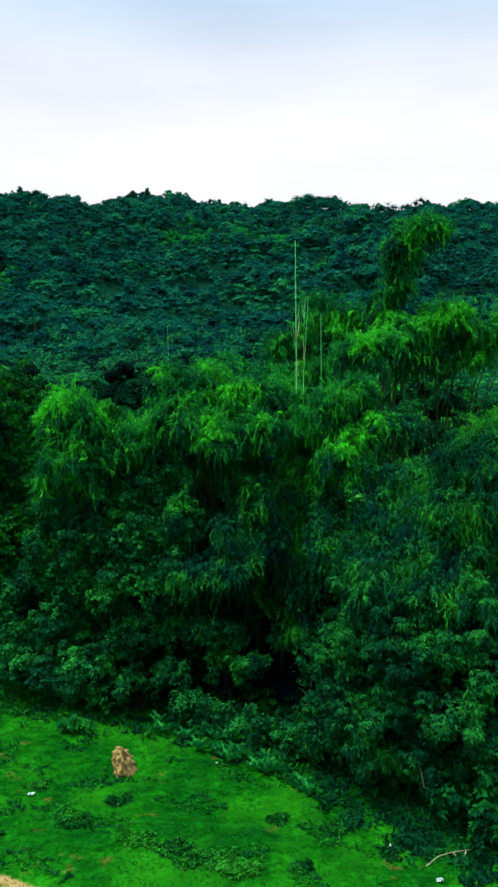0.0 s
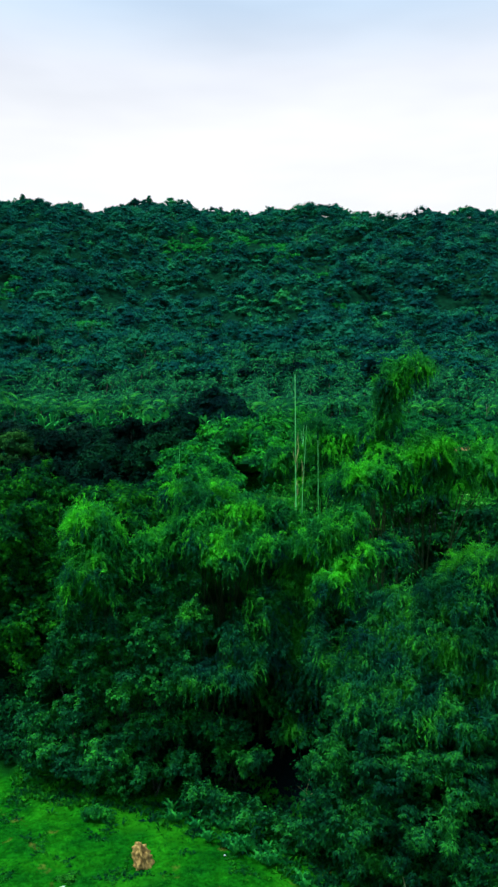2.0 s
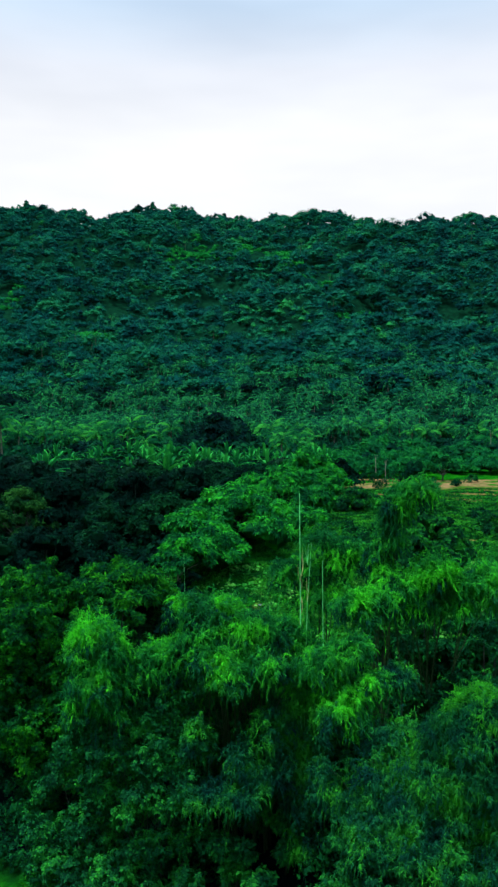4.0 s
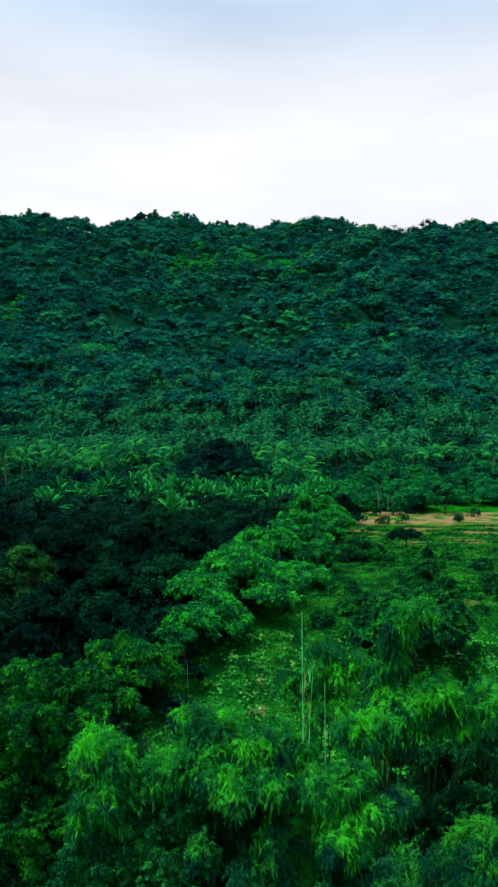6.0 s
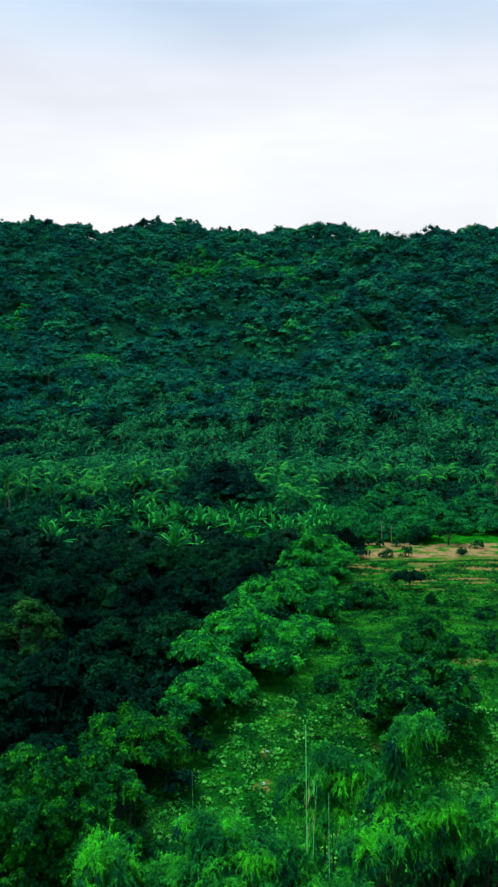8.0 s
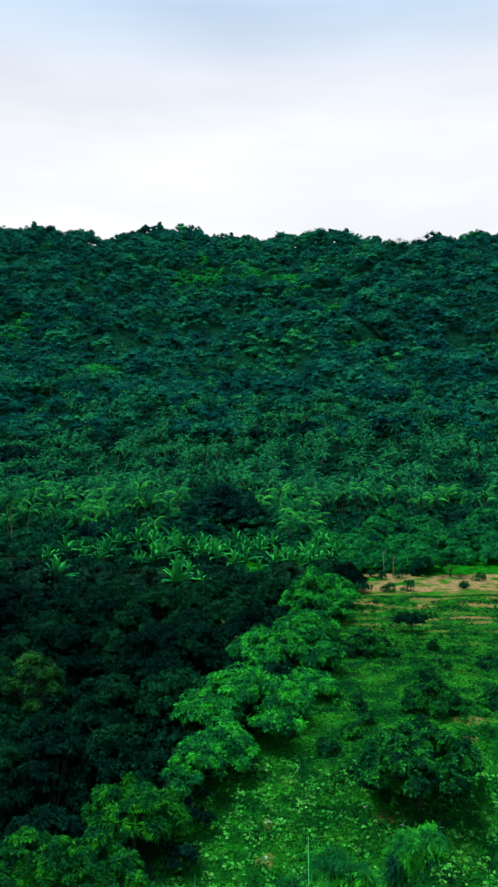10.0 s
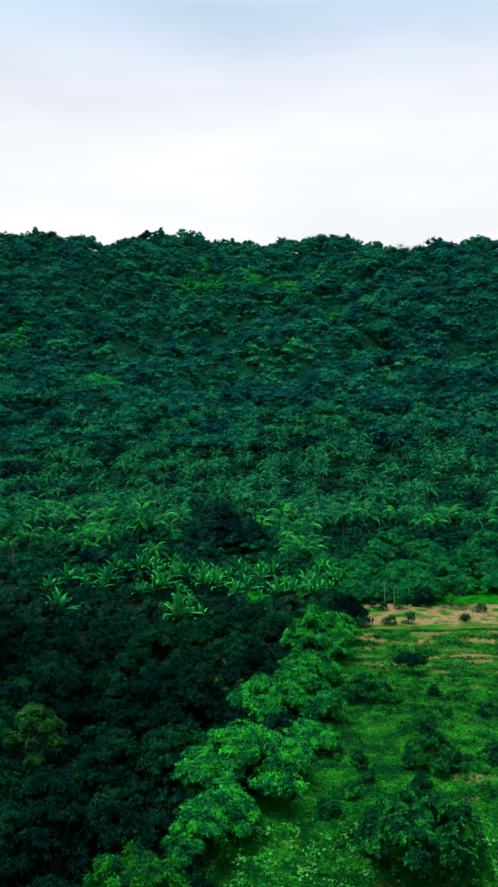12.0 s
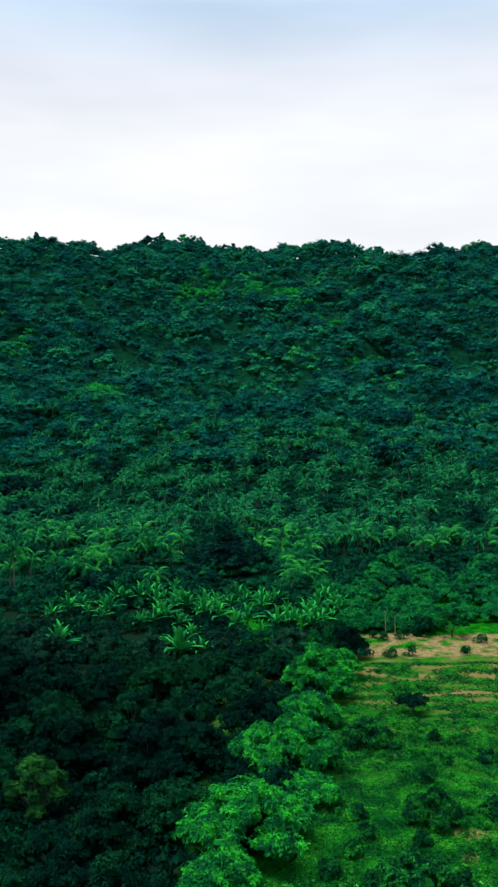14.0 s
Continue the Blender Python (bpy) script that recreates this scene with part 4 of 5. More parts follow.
# ---------------------------------------------------------------- banana plants
def banana_leaf(g, length=2.8, wide=0.46):
    t = np.linspace(0, 1, 7)
    x, z = length * t * (1 - 0.12 * t * t), length * (0.25 * t - 0.26 * t * t * t)
    w = wide * np.sin(np.pi * np.clip(0.06 + 0.9 * t, 0, 1)) ** 0.6 * 0.5
    mid = np.stack([x, 0 * t, z], -1)
    out = []
    for sgn in (-1, 1):
        e = mid + np.stack([0.05 * g.normal(0, 1, 7), sgn * w, 0.10 - 0.35 * w * t + 0.05 * g.normal(0, 1, 7)], -1)
        q = np.stack([mid[:-1], e[:-1], e[1:], mid[1:]], 1)
        out.append(q if sgn > 0 else q[:, ::-1])
    return np.concatenate(out)


gb = np.random.default_rng(90)
BANANA_MESH = []
for k in range(3):
    BANANA_MESH.append(mesh_of("leaf", banana_leaf(gb, 2.4 + 0.4 * k), None, 4))
    BANANA_MESH[-1].materials.append(M_BANANA)
STEM_MESH = mesh_of("stem", tube([(0, 0, -0.2), (0.03, 0, 0.8), (0.02, 0.02, 1.7)], [0.16, 0.13, 0.09], 7), None, 4)
STEM_MESH.materials.append(M_CULM)


def banana_plant(x, y, s, g):
    ob = thing("banana_plant", (x, y, float(gz(x, y))), "banana plant with long arching light green leaves", "banana plant", "banana plants below the palms")
    st = new("stem", STEM_MESH)
    st.parent = ob
    for i in range(9):
        lf = new("leaf", BANANA_MESH[i % 3])
        lf.parent = ob
        lf.matrix_basis = pose(0, 0, 1.6, 0, 0, math.degrees(i * 2.4) + g.uniform(-15, 15)) @ pose(0, 0, 0, 0, -78 + 9.5 * i + g.uniform(-10, 10), 0)
    ob.scale = (s, s, s)


for cx, cy, n, sp in ((-13.5, 131, 5, 2.2), (-33, 134, 2, 1.2), (-12, 150, 9, 7), (-22, 149, 3, 4), (-2, 147, 5, 4), (8, 150, 8, 4), (-34, 156, 8, 6), (-14, 162, 16, 11), (2, 164, 13, 9), (-26, 165, 7, 6), (9, 159, 8, 4)):
    for i in range(n):
        banana_plant(cx + gb.normal(0, sp * 0.7), cy + gb.normal(0, sp * 0.5), gb.uniform(0.8, 1.4) + (0.25 if cy < 140 else 0.0), gb)

# ---------------------------------------------------------------- coconut palms
gp = np.random.default_rng(100)
FROND = [palm_frond(gp), palm_frond(gp, 4.0)]
FROND_FAR = palm_frond(gp, 4.2, 7, 0.62)
FROND_MESH = [mesh_of("frond", f, None, 3) for f in FROND]
for me_ in FROND_MESH:
    me_.materials.append(M_PALM)


def coconut_palm(x, y, h, s, g):
    z = float(gz(x, y))
    ob = thing("coconut_palm", (x, y, z), "coconut palm with a slim trunk and feathery crown", "palm", "coconut palms at the foot of the hill")
    lean = g.normal(0, 0.3, 2)
    part("trunk", limb((0, 0, -0.2), (lean[0], lean[1], h), 0.2, 0.13, 0, 5, 7), M_PALEBARK, ob)
    for i in range(15):
        f = new("frond", FROND_MESH[i % 2])
        f.parent = ob
        q = s * g.uniform(0.85, 1.1)
        f.matrix_basis = pose(lean[0], lean[1], h, 0, 0, math.degrees(i * 2.4) + g.uniform(-12, 12)) @ pose(0, 0, 0, 0, -66 + 77 * i / 14 + g.uniform(-6, 6), 0) @ Matrix.Diagonal((q, q, q, 1))


coconut_palm(-54.5, 181, 8.0, 1.35, gp)
near_palms = 0
for i in range(900):
    x, y = gp.uniform(-75, 75), gp.uniform(172, 232)
    if abs(x) > 0.31 * y + 4 or (14 < x < 62 and y < 205) or (abs(x + 9) < 13 and y < 212) or near_palms >= 60:
        continue
    near_palms += 1
    coconut_palm(x, y, gp.uniform(2.4, 5.0), gp.uniform(0.9, 1.3), gp)
woods, fronds = [], []
for i in range(640):
    y = 215 + 190 * gp.uniform(0, 1) ** 1.2 if i < 540 else gp.uniform(400, 800)
    x = gp.uniform(-1, 1) * (0.32 * y + 10)
    if abs(x + 9 - (y - 199) * 0.05) < 13 and 180 < y < 240:
        continue
    w_, f_ = palm_joined(gp, FROND_FAR, x, y, float(gz(x, y)), gp.uniform(3.0, 5.4) if y < 400 else gp.uniform(6, 9), gp.uniform(0.85, 1.25))
    woods.append(w_)
    fronds.append(f_)
stuff("palm_trunks", np.concatenate(woods), M_PALEBARK, "pale slim trunks of far coconut palms", "palm")
stuff("palm_grove", np.concatenate(fronds), M_FARPALM, "far coconut palm crowns on the lower slope", "palm")

# ---------------------------------------------------------------- woods on the hill
GLADES = [(-44, 695, 26, 34), (10, 678, 30, 30), (46, 634, 16, 12), (-95, 478, 17, 26), (-165, 576, 20, 16), (66, 545, 12, 9)]


def in_glade(x, y):
    v = np.zeros(x.shape) - 1.0
    for cx, cy, rx, ry in GLADES:
        v = np.maximum(v, 1 - np.hypot((x - cx) / rx, (y - cy) / ry))
    return v + 0.28 * waves(x, y, 9, 18)


AXES = np.array([(1.0, 0, 0), (0, 1.0, 0), (-1.0, 0, 0), (0, -1.0, 0)])
HEART = np.array([(AXES[i], AXES[(i + 1) % 4], (0, 0, 0.85)) for i in range(4)] + [(AXES[(i + 1) % 4], AXES[i], (0, 0, -0.7)) for i in range(4)])


def wood_leaves(g, x, y, r, h, lobes, per, size, low=0.0, heart=0.68):
    """Crowns of many trees at once: lobes per tree, per leaf clusters a lobe round a dense heart. Returns triangles."""
    n = len(x)
    z = gz(x, y)
    u = shell(g, n * lobes, low).reshape(n, lobes, 3)
    C = np.stack([x, y, z + h * 0.40], -1)[:, None] + u * np.stack([r * 0.62, r * 0.62, h * 0.30], -1)[:, None]
    lr = (r * 0.42)[:, None] * g.uniform(0.75, 1.2, (n, lobes))
    v = shell(g, n * lobes * per, -0.25).reshape(n, lobes, per, 3)
    P = C[:, :, None] + v * lr[..., None, None] * g.uniform(0.85, 1.05, (n, lobes, per, 1)) * (1, 1, 0.75)
    A = unit(unit(np.cross(v, g.normal(0, 1, v.shape))) + v * 0.15 + np.array((0, 0, -0.25)) + g.normal(0, 0.3, v.shape))
    N = unit(v + g.normal(0, 0.4, v.shape) + np.array((0, 0, 0.15)))
    L = (size * g.uniform(0.7, 1.35, (n, 1, 1)) * g.uniform(0.7, 1.3, (n, lobes, per))).ravel()
    k = kites(P.reshape(-1, 3), A.reshape(-1, 3), N.reshape(-1, 3), L, L * 0.7)
    tri = np.stack([k[:, 1], k[:, 2], k[:, 3]], 1) + (k[:, :1] - k[:, 2:3]) * 0.25
    K = (C[:, :, None, None] + HEART * (lr * heart)[..., None, None, None] * g.uniform(0.75, 1.2, (n, lobes, len(HEART), 3, 1))).reshape(-1, 3, 3)
    return np.concatenate([tri, K])


def scatter(g, n, y0, y1, margin, keep):
    y = np.sqrt(g.uniform(y0 * y0, y1 * y1, n))
    x = g.uniform(-1, 1, n) * (0.31 * y + margin)
    k = keep(x, y, g.uniform(0, 1, n))
    return x[k], y[k]


gh = np.random.default_rng(110)
hx, hy = scatter(gh, 6600, 330, 900, 25, lambda x, y, q: (in_glade(x, y) < 0.02 + 0.10 * q) & (q > 0.35 * smooth(420, 330, y)))
hr = 2.6 + 4.2 * gh.uniform(0, 1, len(hx)) ** 1.6 * (1 + 0.25 * waves(hx, hy, 30, 8))
hr = np.clip(hr, 2.4, 8.0)
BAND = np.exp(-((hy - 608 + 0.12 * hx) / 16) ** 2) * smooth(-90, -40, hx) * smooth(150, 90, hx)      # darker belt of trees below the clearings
# lighter kinds towards the middle of the view, darker ones to its sides
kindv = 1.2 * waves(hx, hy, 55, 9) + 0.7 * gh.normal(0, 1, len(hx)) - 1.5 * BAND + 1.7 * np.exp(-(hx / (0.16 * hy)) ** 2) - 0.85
hh = hr * gh.uniform(1.2, 1.9, len(hx))
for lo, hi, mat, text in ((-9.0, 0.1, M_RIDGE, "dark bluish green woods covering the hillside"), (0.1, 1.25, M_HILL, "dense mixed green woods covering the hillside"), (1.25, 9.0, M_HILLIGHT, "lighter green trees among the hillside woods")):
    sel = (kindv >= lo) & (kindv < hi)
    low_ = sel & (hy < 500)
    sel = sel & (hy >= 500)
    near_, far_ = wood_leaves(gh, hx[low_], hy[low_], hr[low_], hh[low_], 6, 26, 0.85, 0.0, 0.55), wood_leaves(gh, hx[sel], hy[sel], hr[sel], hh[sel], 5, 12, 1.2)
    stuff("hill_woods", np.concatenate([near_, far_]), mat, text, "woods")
# large domed crowns that stand out of the woods
tx, ty = scatter(gh, 330, 380, 835, 20, lambda x, y, q: in_glade(x, y) < -0.12)
tr_ = gh.uniform(7.0, 11.5, len(tx))
td = gh.uniform(0, 1, len(tx)) < 0.6
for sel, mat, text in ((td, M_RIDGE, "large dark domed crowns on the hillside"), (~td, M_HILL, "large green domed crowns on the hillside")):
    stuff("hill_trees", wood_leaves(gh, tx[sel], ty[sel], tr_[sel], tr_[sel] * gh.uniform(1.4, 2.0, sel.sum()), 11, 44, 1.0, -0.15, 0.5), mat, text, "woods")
# undergrowth between the palms and in the glades
ux, uy = scatter(gh, 3000, 160, 430, 10, lambda x, y, q: ~((x > 13) & (y < 166)))
stuff("undergrowth", wood_leaves(gh, ux, uy, gh.uniform(1.5, 3.6, len(ux)), gh.uniform(2.0, 5.5, len(ux)), 4, 10, 0.95), M_UNDER, "mixed undergrowth between the palms", "undergrowth")
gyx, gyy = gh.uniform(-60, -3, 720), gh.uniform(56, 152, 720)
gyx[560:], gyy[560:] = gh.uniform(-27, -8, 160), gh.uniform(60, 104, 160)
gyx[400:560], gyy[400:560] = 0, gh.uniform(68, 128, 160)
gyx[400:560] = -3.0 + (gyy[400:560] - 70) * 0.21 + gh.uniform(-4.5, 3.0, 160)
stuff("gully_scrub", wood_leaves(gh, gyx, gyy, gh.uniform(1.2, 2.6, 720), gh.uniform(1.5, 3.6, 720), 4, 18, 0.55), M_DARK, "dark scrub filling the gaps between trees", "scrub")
bx_, by_ = gh.uniform(-60, 16, 380), gh.uniform(130, 178, 380)
stuff("banana_undergrowth", wood_leaves(gh, bx_, by_, gh.uniform(1.2, 2.4, 380), gh.uniform(1.2, 2.8, 380), 4, 22, 0.7), M_UNDER, "green undergrowth between the banana plants", "undergrowth")
kx = gh.uniform(-19, 15, 620)
kx[560:] = gh.uniform(-4.5, 4.5, 60)
ky = meadow_edge(kx) + 1.5 + 12.5 * gh.uniform(0, 1, 620) ** 0.8
kk = (np.abs(kx - 0.3) > 2.6) | (ky > meadow_edge(kx) + 6)
kx, ky = kx[kk], ky[kk]
kh = gh.uniform(1.4, 3.0, len(kx)) + (3.4 + 2.6 * smooth(6, 3, np.abs(kx))) * smooth(3, 9, ky - meadow_edge(kx)) * smooth(48.5, 45, ky)
ex, ey = gh.uniform(-12, 8, 260), gh.uniform(40, 50, 260)
ex[200:], ey[200:] = gh.uniform(5, 14, 60), gh.uniform(33, 43, 60)
stuff("edge_thicket", wood_leaves(gh, ex, ey, gh.uniform(0.4, 0.9, 260), gh.uniform(0.5, 1.2, 260), 4, 30, 0.22), M_VINE, "low thicket along the bank's upper edge", "thicket")
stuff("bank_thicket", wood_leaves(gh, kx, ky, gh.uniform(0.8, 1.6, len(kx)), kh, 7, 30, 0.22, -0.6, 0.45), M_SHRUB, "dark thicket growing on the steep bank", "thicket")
vx, vy = scatter(gh, 7000, 440, 740, 0, lambda x, y, q: in_glade(x, y) > 0.0)
if len(vx):
    stuff("glade_scrub", wood_leaves(gh, vx, vy, gh.uniform(1.6, 3.2, len(vx)), gh.uniform(1.0, 2.4, len(vx)), 4, 7, 1.6), M_GLADE, "light green scrub in the hill's clearings", "scrub")
rx_ = np.linspace(-310, 310, 380) + gh.normal(0, 1.5, 380)
ry_ = gh.uniform(858, 890, 380)
stuff("crest_woods", wood_leaves(gh, rx_, ry_, gh.uniform(2.2, 5.6, 380), gh.uniform(5.0, 12.0, 380), 7, 20, 1.4, -0.9), M_HILL, "dark woods along the crest", "woods")
qx, qy = gh.uniform(-310, 310, 1500), gh.uniform(846, 890, 1500)
stuff("crest_scrub", wood_leaves(gh, qx, qy, gh.uniform(2.4, 4.6, 1500), gh.uniform(2.6, 5.6, 1500), 4, 8, 1.6, -0.9), M_RIDGE, "low dark scrub along the crest", "scrub")
# trees that stand out on the crest
for i, (x, r, up) in enumerate([(-232, 4, 13), (-118, 4.6, 12), (-103, 3.4, 11), (-30, 3, 12), (43, 4.5, 11), (64, 4, 12), (72, 4.5, 12), (180, 4.5, 12), (118, 4, 10)]):
    z = float(gz(x, 878))
    broadleaf("crest_tree", 120 + i, x, 878, r, z + up, "dark tree standing out on the crest", M_HILL, "tree", "trees on the crest", low=up * 0.25, n=12, shoots=16, leaf=1.1, wide=0.6)

# ---------------------------------------------------------------- grass and herbs
gg = np.random.default_rng(130)


def herb_field(g, n, x0, x1, y0, y1, keep, k, leaf, wide, rise, narrow=False):
    x, y = g.uniform(x0, x1, n), g.uniform(y0, y1, n)
    m = keep(x, y)
    x, y = x[m], y[m]
    P0 = np.stack([x, y, gz(x, y)], -1)
    A = unit(np.concatenate([g.normal(0, 0.6, (len(x), k, 2)), np.full((len(x), k, 1), rise)], -1))
    P = np.repeat(P0[:, None], k, 1) + g.normal(0, leaf * 0.35, (len(x), k, 3)) * (1, 1, 0.0)
    N = unit(g.normal(0, 0.5, A.shape) + np.array((0, -0.3, 1.0)))
    s = g.uniform(0.6, 1.4, len(x) * k)
    return (blades if narrow else kites)(P.reshape(-1, 3), A.reshape(-1, 3), N.reshape(-1, 3), leaf * s, wide * s, 0.3)


stuff("meadow_grass", herb_field(gg, 20000, -12, 11, 19, 39, lambda x, y: y < meadow_edge(x) + 1.0, 4, 0.10, 0.04, 0.7, True), M_GRASS, "short bright green meadow grass", "grass")
stuff("meadow_weeds", herb_field(gg, 7000, -12, 10, 20, 38, lambda x, y: (waves(x, y, 1.3, 12) > 0.55) & (y < meadow_edge(x)), 6, 0.17, 0.07, 0.6), M_VINE, "low dark weeds scattered in the meadow", "weeds")
HERB_EDGE = lambda x, y: (y > meadow_edge(x) - 1.0 - 0.5 * smooth(0, 5, x) + 0.9 * waves(x, y, 1.1, 19)) & (y < meadow_edge(x) + 5)
stuff("bank_herbs", herb_field(gg, 2700, -12, 2.6, 24, 46, HERB_EDGE, 8, 0.38, 0.10, 0.9), M_VINE, "tall herbs along the foot of the bank", "herbs")
# darker leaf than bank_herbs, to paint in the thicket's shade
stuff("shade_herbs", herb_field(gg, 2600, 2.4, 12, 20, 36, HERB_EDGE, 8, 0.34, 0.09, 0.9), M_SHRUB, "dark herbs beside the thicket, shade put into their leaf colour", "herbs")
stuff("field_crop", herb_field(gg, 95000, 2, 48, 56, 131, lambda x, y: (x > 1.5 + (y - 75) * 0.19) & (x < 0.31 * y + 4) & (np.sin(y * 1.5 + 1.6 * waves(x, y, 9, 14)) + 1.2 * waves(x, y, 5, 16) > 0.25 - 1.2 * (np.sin(x * 7.1 + y * 3.3) > 0.2)), 3, 0.30, 0.15, 0.45), M_WEED, "low green crop in uneven rows", "crop")
stuff("field_weeds", herb_field(gg, 26000, 0, 34, 58, 104, lambda x, y: (x > 0.5 + (y - 75) * 0.17) & (x < 0.31 * y + 3), 4, 0.26, 0.16, 0.5, True), M_WEED, "low weeds growing between the crop rows", "weeds")
stuff("glade_herbs", herb_field(gg, 9000, -8, 17, 42, 68, lambda x, y: gz(x, y) > 6.2, 6, 0.42, 0.15, 0.6, True), M_WEED, "green herbs covering the glade", "herbs")
stuff("pale_herbs", herb_field(gg, 3600, -8, 20, 50, 68, lambda x, y: (waves(x, y, 1.6, 15) + 0.6 * np.sin(x * 5.3 + y * 7.7) > 0.1) & (x > -7 + (y - 56) * 0.35), 4, 0.36, 0.24, 0.5), M_PALE, "broad pale-leaved herbs dotting the glade", "herbs")

fx, fy = gg.uniform(4, 46, 520), gg.uniform(60, 126, 520)
fk = (fx > 5 + (fy - 75) * 0.21) & (fx < 0.31 * fy + 6) & (waves(fx, fy, 9, 17) > -0.1)
stuff("field_tufts", wood_leaves(gg, fx[fk], fy[fk], gg.uniform(0.25, 0.7, fk.sum()), gg.uniform(0.4, 0.9, fk.sum()), 3, 12, 0.28), M_WEED, "green tufts scattered through the field", "tufts")
for i, (x, y, r, up) in enumerate([(19.0, 145.4, 0.7, 1.5), (20.6, 144.2, 0.9, 1.7), (23.9, 145.2, 1.2, 2.0), (28.4, 148.0, 3.4, 4.8), (37.2, 142.8, 1.3, 1.8), (20.4, 134.4, 1.4, 1.8), (23.8, 135.4, 1.3, 1.7), (33.0, 136.4, 0.9, 1.3), (45.0, 143.5, 1.2, 1.8)]):
    broadleaf("sprout_shrub", 440 + i, x, y, r, float(gz(x, y)) + up, "small dark shrub on the ploughed strip", M_SHRUB if r < 3 else M_UNDER, "shrub", "shrubs on the ploughed strip", low=0.15, n=5, shoots=9, leaf=0.42, wide=0.14, small=0.25, large=0.5)
for i, (x, y, r, up) in enumerate([(16.8, 85.2, 0.8, 1.2), (19.9, 96.6, 0.8, 1.2), (20.1, 90.8, 0.7, 1.0), (22.0, 95.8, 0.6, 0.9), (8.8, 77.6, 1.0, 1.3), (9.2, 74.0, 1.3, 1.5), (15.1, 94.0, 1.1, 1.0), (24.9, 92.0, 1.8, 1.4), (22.2, 78.4, 1.9, 1.8), (7.6, 71.6, 1.1, 1.2), (12.8, 99.5, 1.2, 1.1), (5.4, 69.0, 1.2, 1.4), (14.2, 73.2, 0.9, 1.1)]):
    broadleaf("field_bush", 600 + i, x, y, r, float(gz(x, y)) + up, "small dark green bush growing in the field", M_FIELDSHRUB, "bush", "bushes in the field", low=0.1, n=9, shoots=26, leaf=0.28, wide=0.12, small=0.25, large=0.42)

# ---------------------------------------------------------------- small things
def dry_culm(x, y, z1, r, label, sheaths, lean=1.2):
    """A bare culm that leans out over the bank: x, y at its top."""
    g = np.random.default_rng(500 + int(x * 100))
    y = y + lean
    z0 = float(gz(x, y))
    ob = thing("bamboo_pole", (x, y, z0), label, "bamboo")
    h = z1 - z0
    t = np.linspace(0, 1, 22)
    rad = np.where(np.arange(22) % 2 == 0, 1.12, 1.0) * np.linspace(r, r * 0.3, 22) * 0.8
    part("culm", tube(np.stack([-0.25 * t, -lean * t, h * t - 0.1], -1), rad, 8), M_DRYCULM, ob)
    for i in range(sheaths):
        zz = h * g.uniform(0.56, 0.80)
        a = g.uniform(0, 6.28)
        P = np.array([[-0.25 * zz / h, -lean * zz / h, zz]])
        part("sheath", kites(P, np.array([[0.12 * math.cos(a), 0.12 * math.sin(a), 0.9]]), np.array([[math.cos(a), math.sin(a), 0.0]]), np.array([g.uniform(0.5, 1.3)]), np.array([0.07])), M_SHEATH, ob)


dry_culm(2.23, 37.0, 21.25, 0.062, "tall bare bamboo pole with torn dry sheaths", 12)


def forked_stem(x, y, z0, z1):
    """A dead branching stem leaning beside the tall pole."""
    g = np.random.default_rng(77)
    base = float(gz(x, y))
    ob = thing("dead_bamboo", (x, y, base), "dead forked stem with dry twigs beside the tall pole", "bamboo")
    h = z1 - base
    part("stem", tube(np.array([(0, 1.0, -0.1), (-0.05, 0.4, h * 0.5), (0.05, 0.2, h * 0.8), (0.22, 0, h)]), np.array([0.022, 0.019, 0.014, 0.005]), 6), M_DRYCULM, ob)
    for i in range(9):
        zz = g.uniform(z0 - base, h * 0.97)
        a = g.uniform(-1.2, 1.2)
        part("twig", limb((0.04, 0, zz), (0.04 + 0.14 * math.sin(a), 0.1 * math.cos(a), zz + g.uniform(0.4, 0.9)), 0.010, 0.004, 0, 4, 5), M_SHEATH if zz < z0 + 1.5 - base else M_DRYCULM, ob)


forked_stem(2.32, 36.9, 15.6, 18.8)
dry_culm(3.3, 36.6, 18.1, 0.044, "thin pale bamboo pole", 0)
dry_culm(-3.5, 39.6, 17.9, 0.02, "thin pale bamboo pole", 0)


def earth_mound(x, y):
    """A leaning, crumbling heap of earth."""
    bm = bmesh.new()
    bmesh.ops.create_icosphere(bm, subdivisions=5, radius=1.0)
    for v in bm.verts:
        k = 0.30 * noise.noise(v.co * 1.7 + Vector((3.1, 0.4, 1.7))) + 0.24 * noise.noise(v.co * 3.6 + Vector((0.3, 5.2, 0))) + 0.12 * noise.noise(v.co * 8.0)
        w = 0.35 - 0.17 * v.co.z + 0.12 * max(-v.co.z - 0.2, 0)
        v.co = Vector((v.co.x * (w + k * 0.5) - 0.15 * v.co.z, v.co.y * (w + k * 0.4), (v.co.z + 0.45) * 0.72 + k * 0.25))
    bm.normal_update()
    me = bpy.data.meshes.new("earth_mound")
    bm.to_mesh(me)
    bm.free()
    me.materials.append(M_EARTH)
    me.polygons.foreach_set("use_smooth", np.ones(len(me.polygons), bool))
    ob = new("earth_mound", me)
    ob.location = (x, y, float(gz(x, y)))
    tagged(ob, "tan heap of bare earth in the meadow", "mound")


earth_mound(-4.62, 31.0)


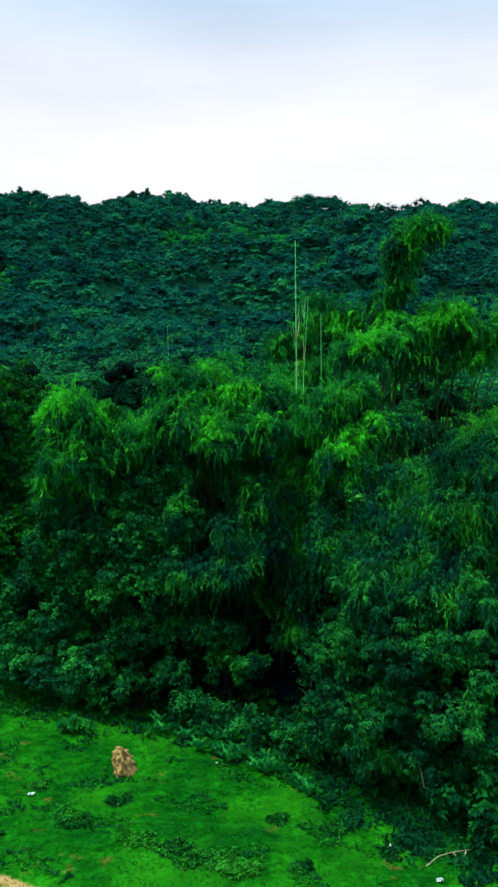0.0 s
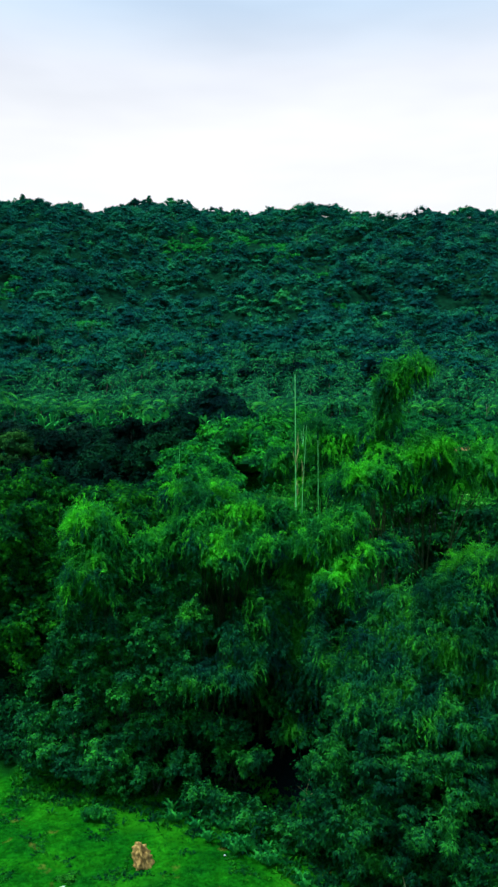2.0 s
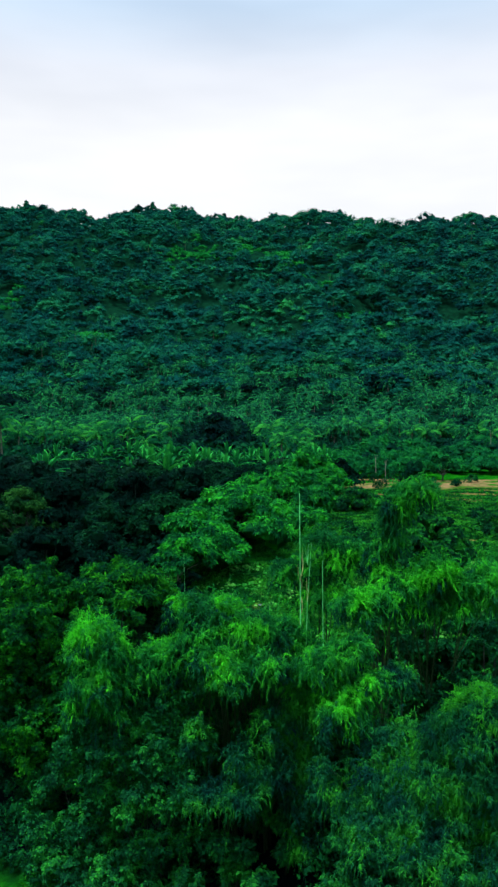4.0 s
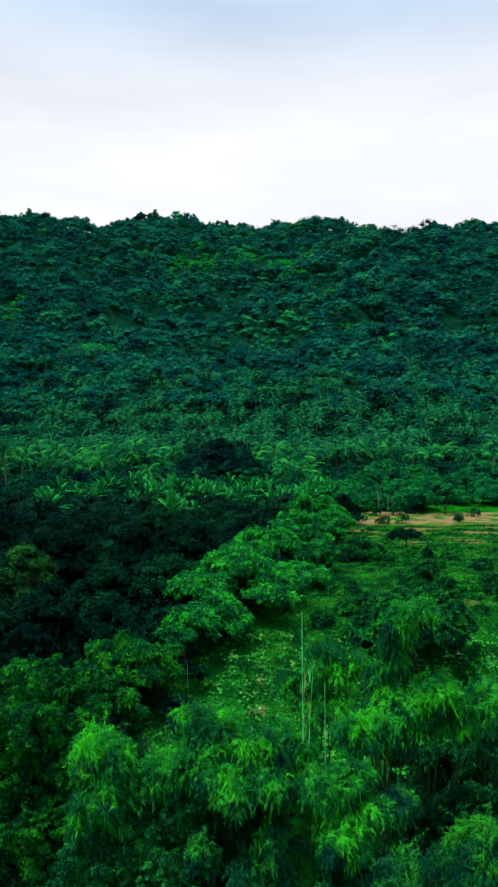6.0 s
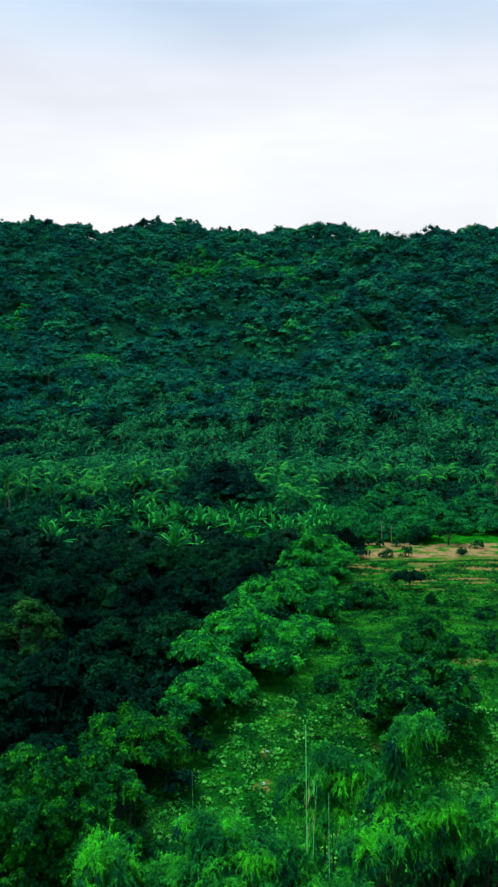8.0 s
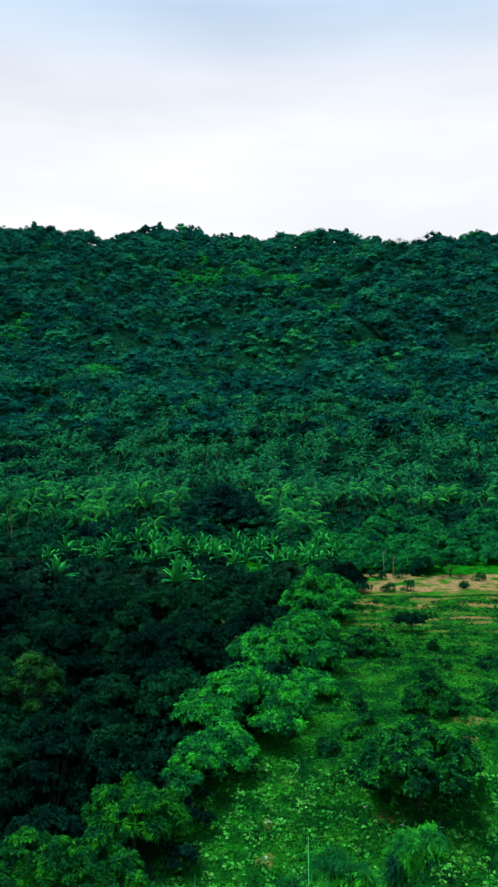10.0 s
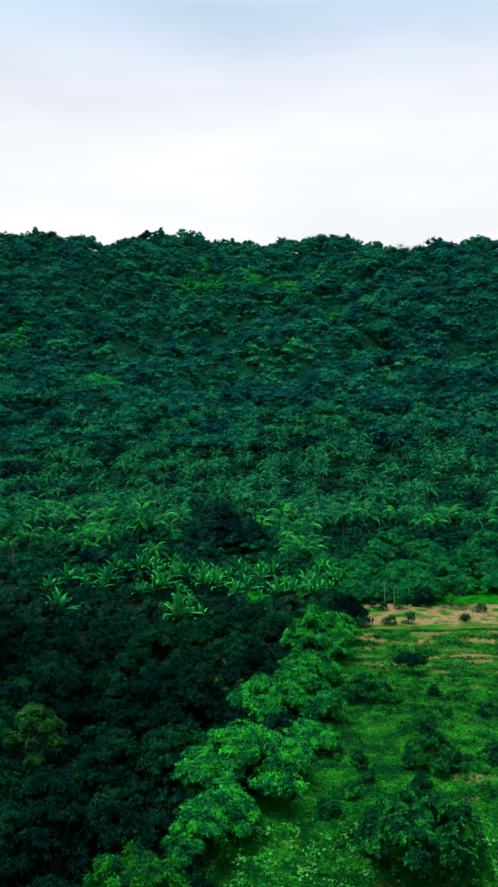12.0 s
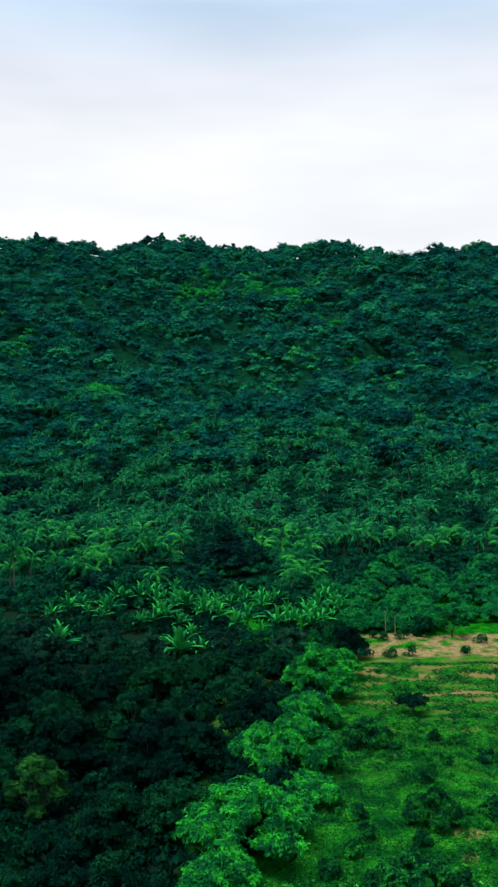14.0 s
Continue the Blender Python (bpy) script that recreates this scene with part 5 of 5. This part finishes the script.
def fallen_branch(name, pts, r, label, twigs=()):
    """A dead branch lying on the ground, forked."""
    base = Vector((pts[0][0], pts[0][1], float(gz(pts[0][0], pts[0][1]))))
    ob = thing(name, base, label, "branch")
    q = []
    for line in (pts, *twigs):
        p = np.array([(x - base.x, y - base.y, z + float(gz(x, y)) - base.z) for x, y, z in line])
        q.append(tube(p, np.linspace(r, r * 0.4, len(p)), 6))
    part("wood", np.concatenate(q), M_DEADWOOD, ob)


fallen_branch("fallen_branch", [(5.2, 24.6, 0.04), (5.6, 24.9, 0.14), (6.1, 25.1, 0.2), (6.8, 25.2, 0.24)], 0.026, "pale forked branch lying at the meadow's edge", ([(6.1, 25.1, 0.2), (6.25, 24.9, 0.05)], [(6.5, 25.15, 0.22), (6.35, 24.8, 0.08)]))
fallen_branch("dead_branch", [(2.2, 33.4, 1.2), (2.6, 33.2, 1.5), (3.0, 33.0, 1.4)], 0.016, "bare grey branch hanging in the hollow")
fallen_branch("dead_branch", [(2.6, 33.0, 1.0), (2.3, 32.8, 1.9), (2.5, 32.6, 2.8), (2.4, 32.6, 3.6)], 0.010, "bare grey branches reaching out of the thicket", ([(2.3, 32.8, 1.9), (1.9, 32.6, 2.5)], [(2.5, 32.6, 2.8), (2.8, 32.4, 3.4)]))
fallen_branch("dead_branch", [(5.5, 26.4, 1.6), (5.35, 26.3, 2.3)], 0.02, "thin pale stick hanging from the thicket")


def litter_scrap(x, y, s, seed):
    """A crumpled scrap."""
    g = np.random.default_rng(seed)
    bm = bmesh.new()
    bmesh.ops.create_grid(bm, x_segments=4, y_segments=4, size=s)
    for v in bm.verts:
        v.co += Vector((g.normal(0, s * 0.15), g.normal(0, s * 0.15), abs(g.normal(0, s * 0.35))))
    bmesh.ops.solidify(bm, geom=bm.faces[:], thickness=0.01)
    me = bpy.data.meshes.new("litter_scrap")
    bm.to_mesh(me)
    bm.free()
    me.materials.append(M_SCRAP)
    ob = new("litter_scrap", me)
    ob.location = (x, y, float(gz(x, y)) + 0.05)
    tagged(ob, "crumpled white scrap lying in the grass", "litter", "scraps in the grass")


for i, (x, y, s_) in enumerate([(5.4, 23.7, 0.09), (4.3, 25.7, 0.06), (6.9, 25.4, 0.08), (14.9, 63.7, 0.16), (15.9, 64.0, 0.16), (7.8, 62.2, 0.17), (10.4, 60.6, 0.16), (13.4, 60.4, 0.14), (0.0, 57.4, 0.16), (0.3, 60.6, 0.15), (-7.6, 29.4, 0.09), (-1.2, 31.5, 0.04)]):
    litter_scrap(x, y, s_, 200 + i)


def bare_trunk(x, y, h, label, g):
    """A slender dead trunk with a few stubs."""
    z = float(gz(x, y))
    ob = thing("bare_trunk", (x, y, z), label, "tree trunk")
    part("trunk", limb((0, 0, -0.2), (g.uniform(-0.4, 0.4), 0.1, h), 0.07, 0.025, 0, 6, 7), M_STUB, ob)
    for i in range(3):
        a, zz = g.uniform(0, 6.28), h * g.uniform(0.55, 0.9)
        part("branch", limb((0, 0, zz), (0.5 * math.cos(a), 0.5 * math.sin(a), zz + 1.0), 0.022, 0.008, 0, 4, 5), M_STUB, ob)


gd = np.random.default_rng(600)
bare_trunk(53.5, 190, 6.5, "pale bare trunk standing among the palms", gd)
bare_trunk(21.5, 147.6, 4.2, "slender pale trunk beside the ploughed strip", gd)
bare_trunk(23.2, 147.9, 3.2, "slender pale trunk beside the ploughed strip", gd)


# leafy herbs and low weeds where the meadow meets the bank
ge_ = np.random.default_rng(700)
HERB_LEAF = []
for k in range(3):
    me_ = mesh_of("leaf", banana_leaf(ge_, 0.62 + 0.12 * k, 0.13), None, 4)
    me_.materials.append(M_BANANA)
    HERB_LEAF.append(me_)


def ginger_plant(x, y, g):
    ob = thing("ginger_plant", (x, y, float(gz(x, y)) - 0.03), "upright herb with narrow light green leaves", "herb", "herbs at the foot of the bank")
    for i in range(7):
        lf = new("leaf", HERB_LEAF[i % 3])
        lf.parent = ob
        lf.matrix_basis = pose(0, 0, 0.05, 0, 0, math.degrees(i * 2.4) + g.uniform(-20, 20)) @ pose(0, 0, 0, 0, -48 + 4 * i + g.uniform(-8, 8), 0)


for i in range(22):
    x = ge_.uniform(-4.5, 3.0)
    ginger_plant(x, float(meadow_edge(x)) + ge_.uniform(-1.6, 0.6), ge_)
lobed_shrub("yellow_shrub", 710, (-7.1, 34.8), [(-7.3, 34.7, 1.0, 0.45, 0.3), (-6.8, 34.8, 0.95, 0.35, 0.3)], "small yellowish shrub at the meadow's edge", M_BAMBOO, "shrub", 0.12, 0.06, 300, thick=0.012)
for i, (x, y, r) in enumerate([(-3.4, 25.9, 0.8), (-2.3, 25.4, 0.6), (-1.3, 24.6, 0.9), (-0.3, 24.1, 0.7), (-5.6, 27.2, 0.7), (-4.4, 28.6, 0.5), (0.9, 27.4, 0.35), (1.5, 24.2, 0.4), (-8.4, 26.4, 0.6), (2.6, 26.6, 0.4), (-7.6, 30.2, 0.5)]):
    z = float(gz(x, y))
    lobed_shrub("weed_clump", 720 + i, (x, y), [(x - 0.4 * r, y, z + 0.05, 0.5 * r, 0.10), (x + 0.4 * r, y + 0.1, z + 0.06, 0.55 * r, 0.12), (x, y - 0.3 * r, z + 0.04, 0.5 * r, 0.09)],
                "low dark green weed clump in the meadow", M_WEED, "weed", 0.11, 0.06, 150, thick=0.006)
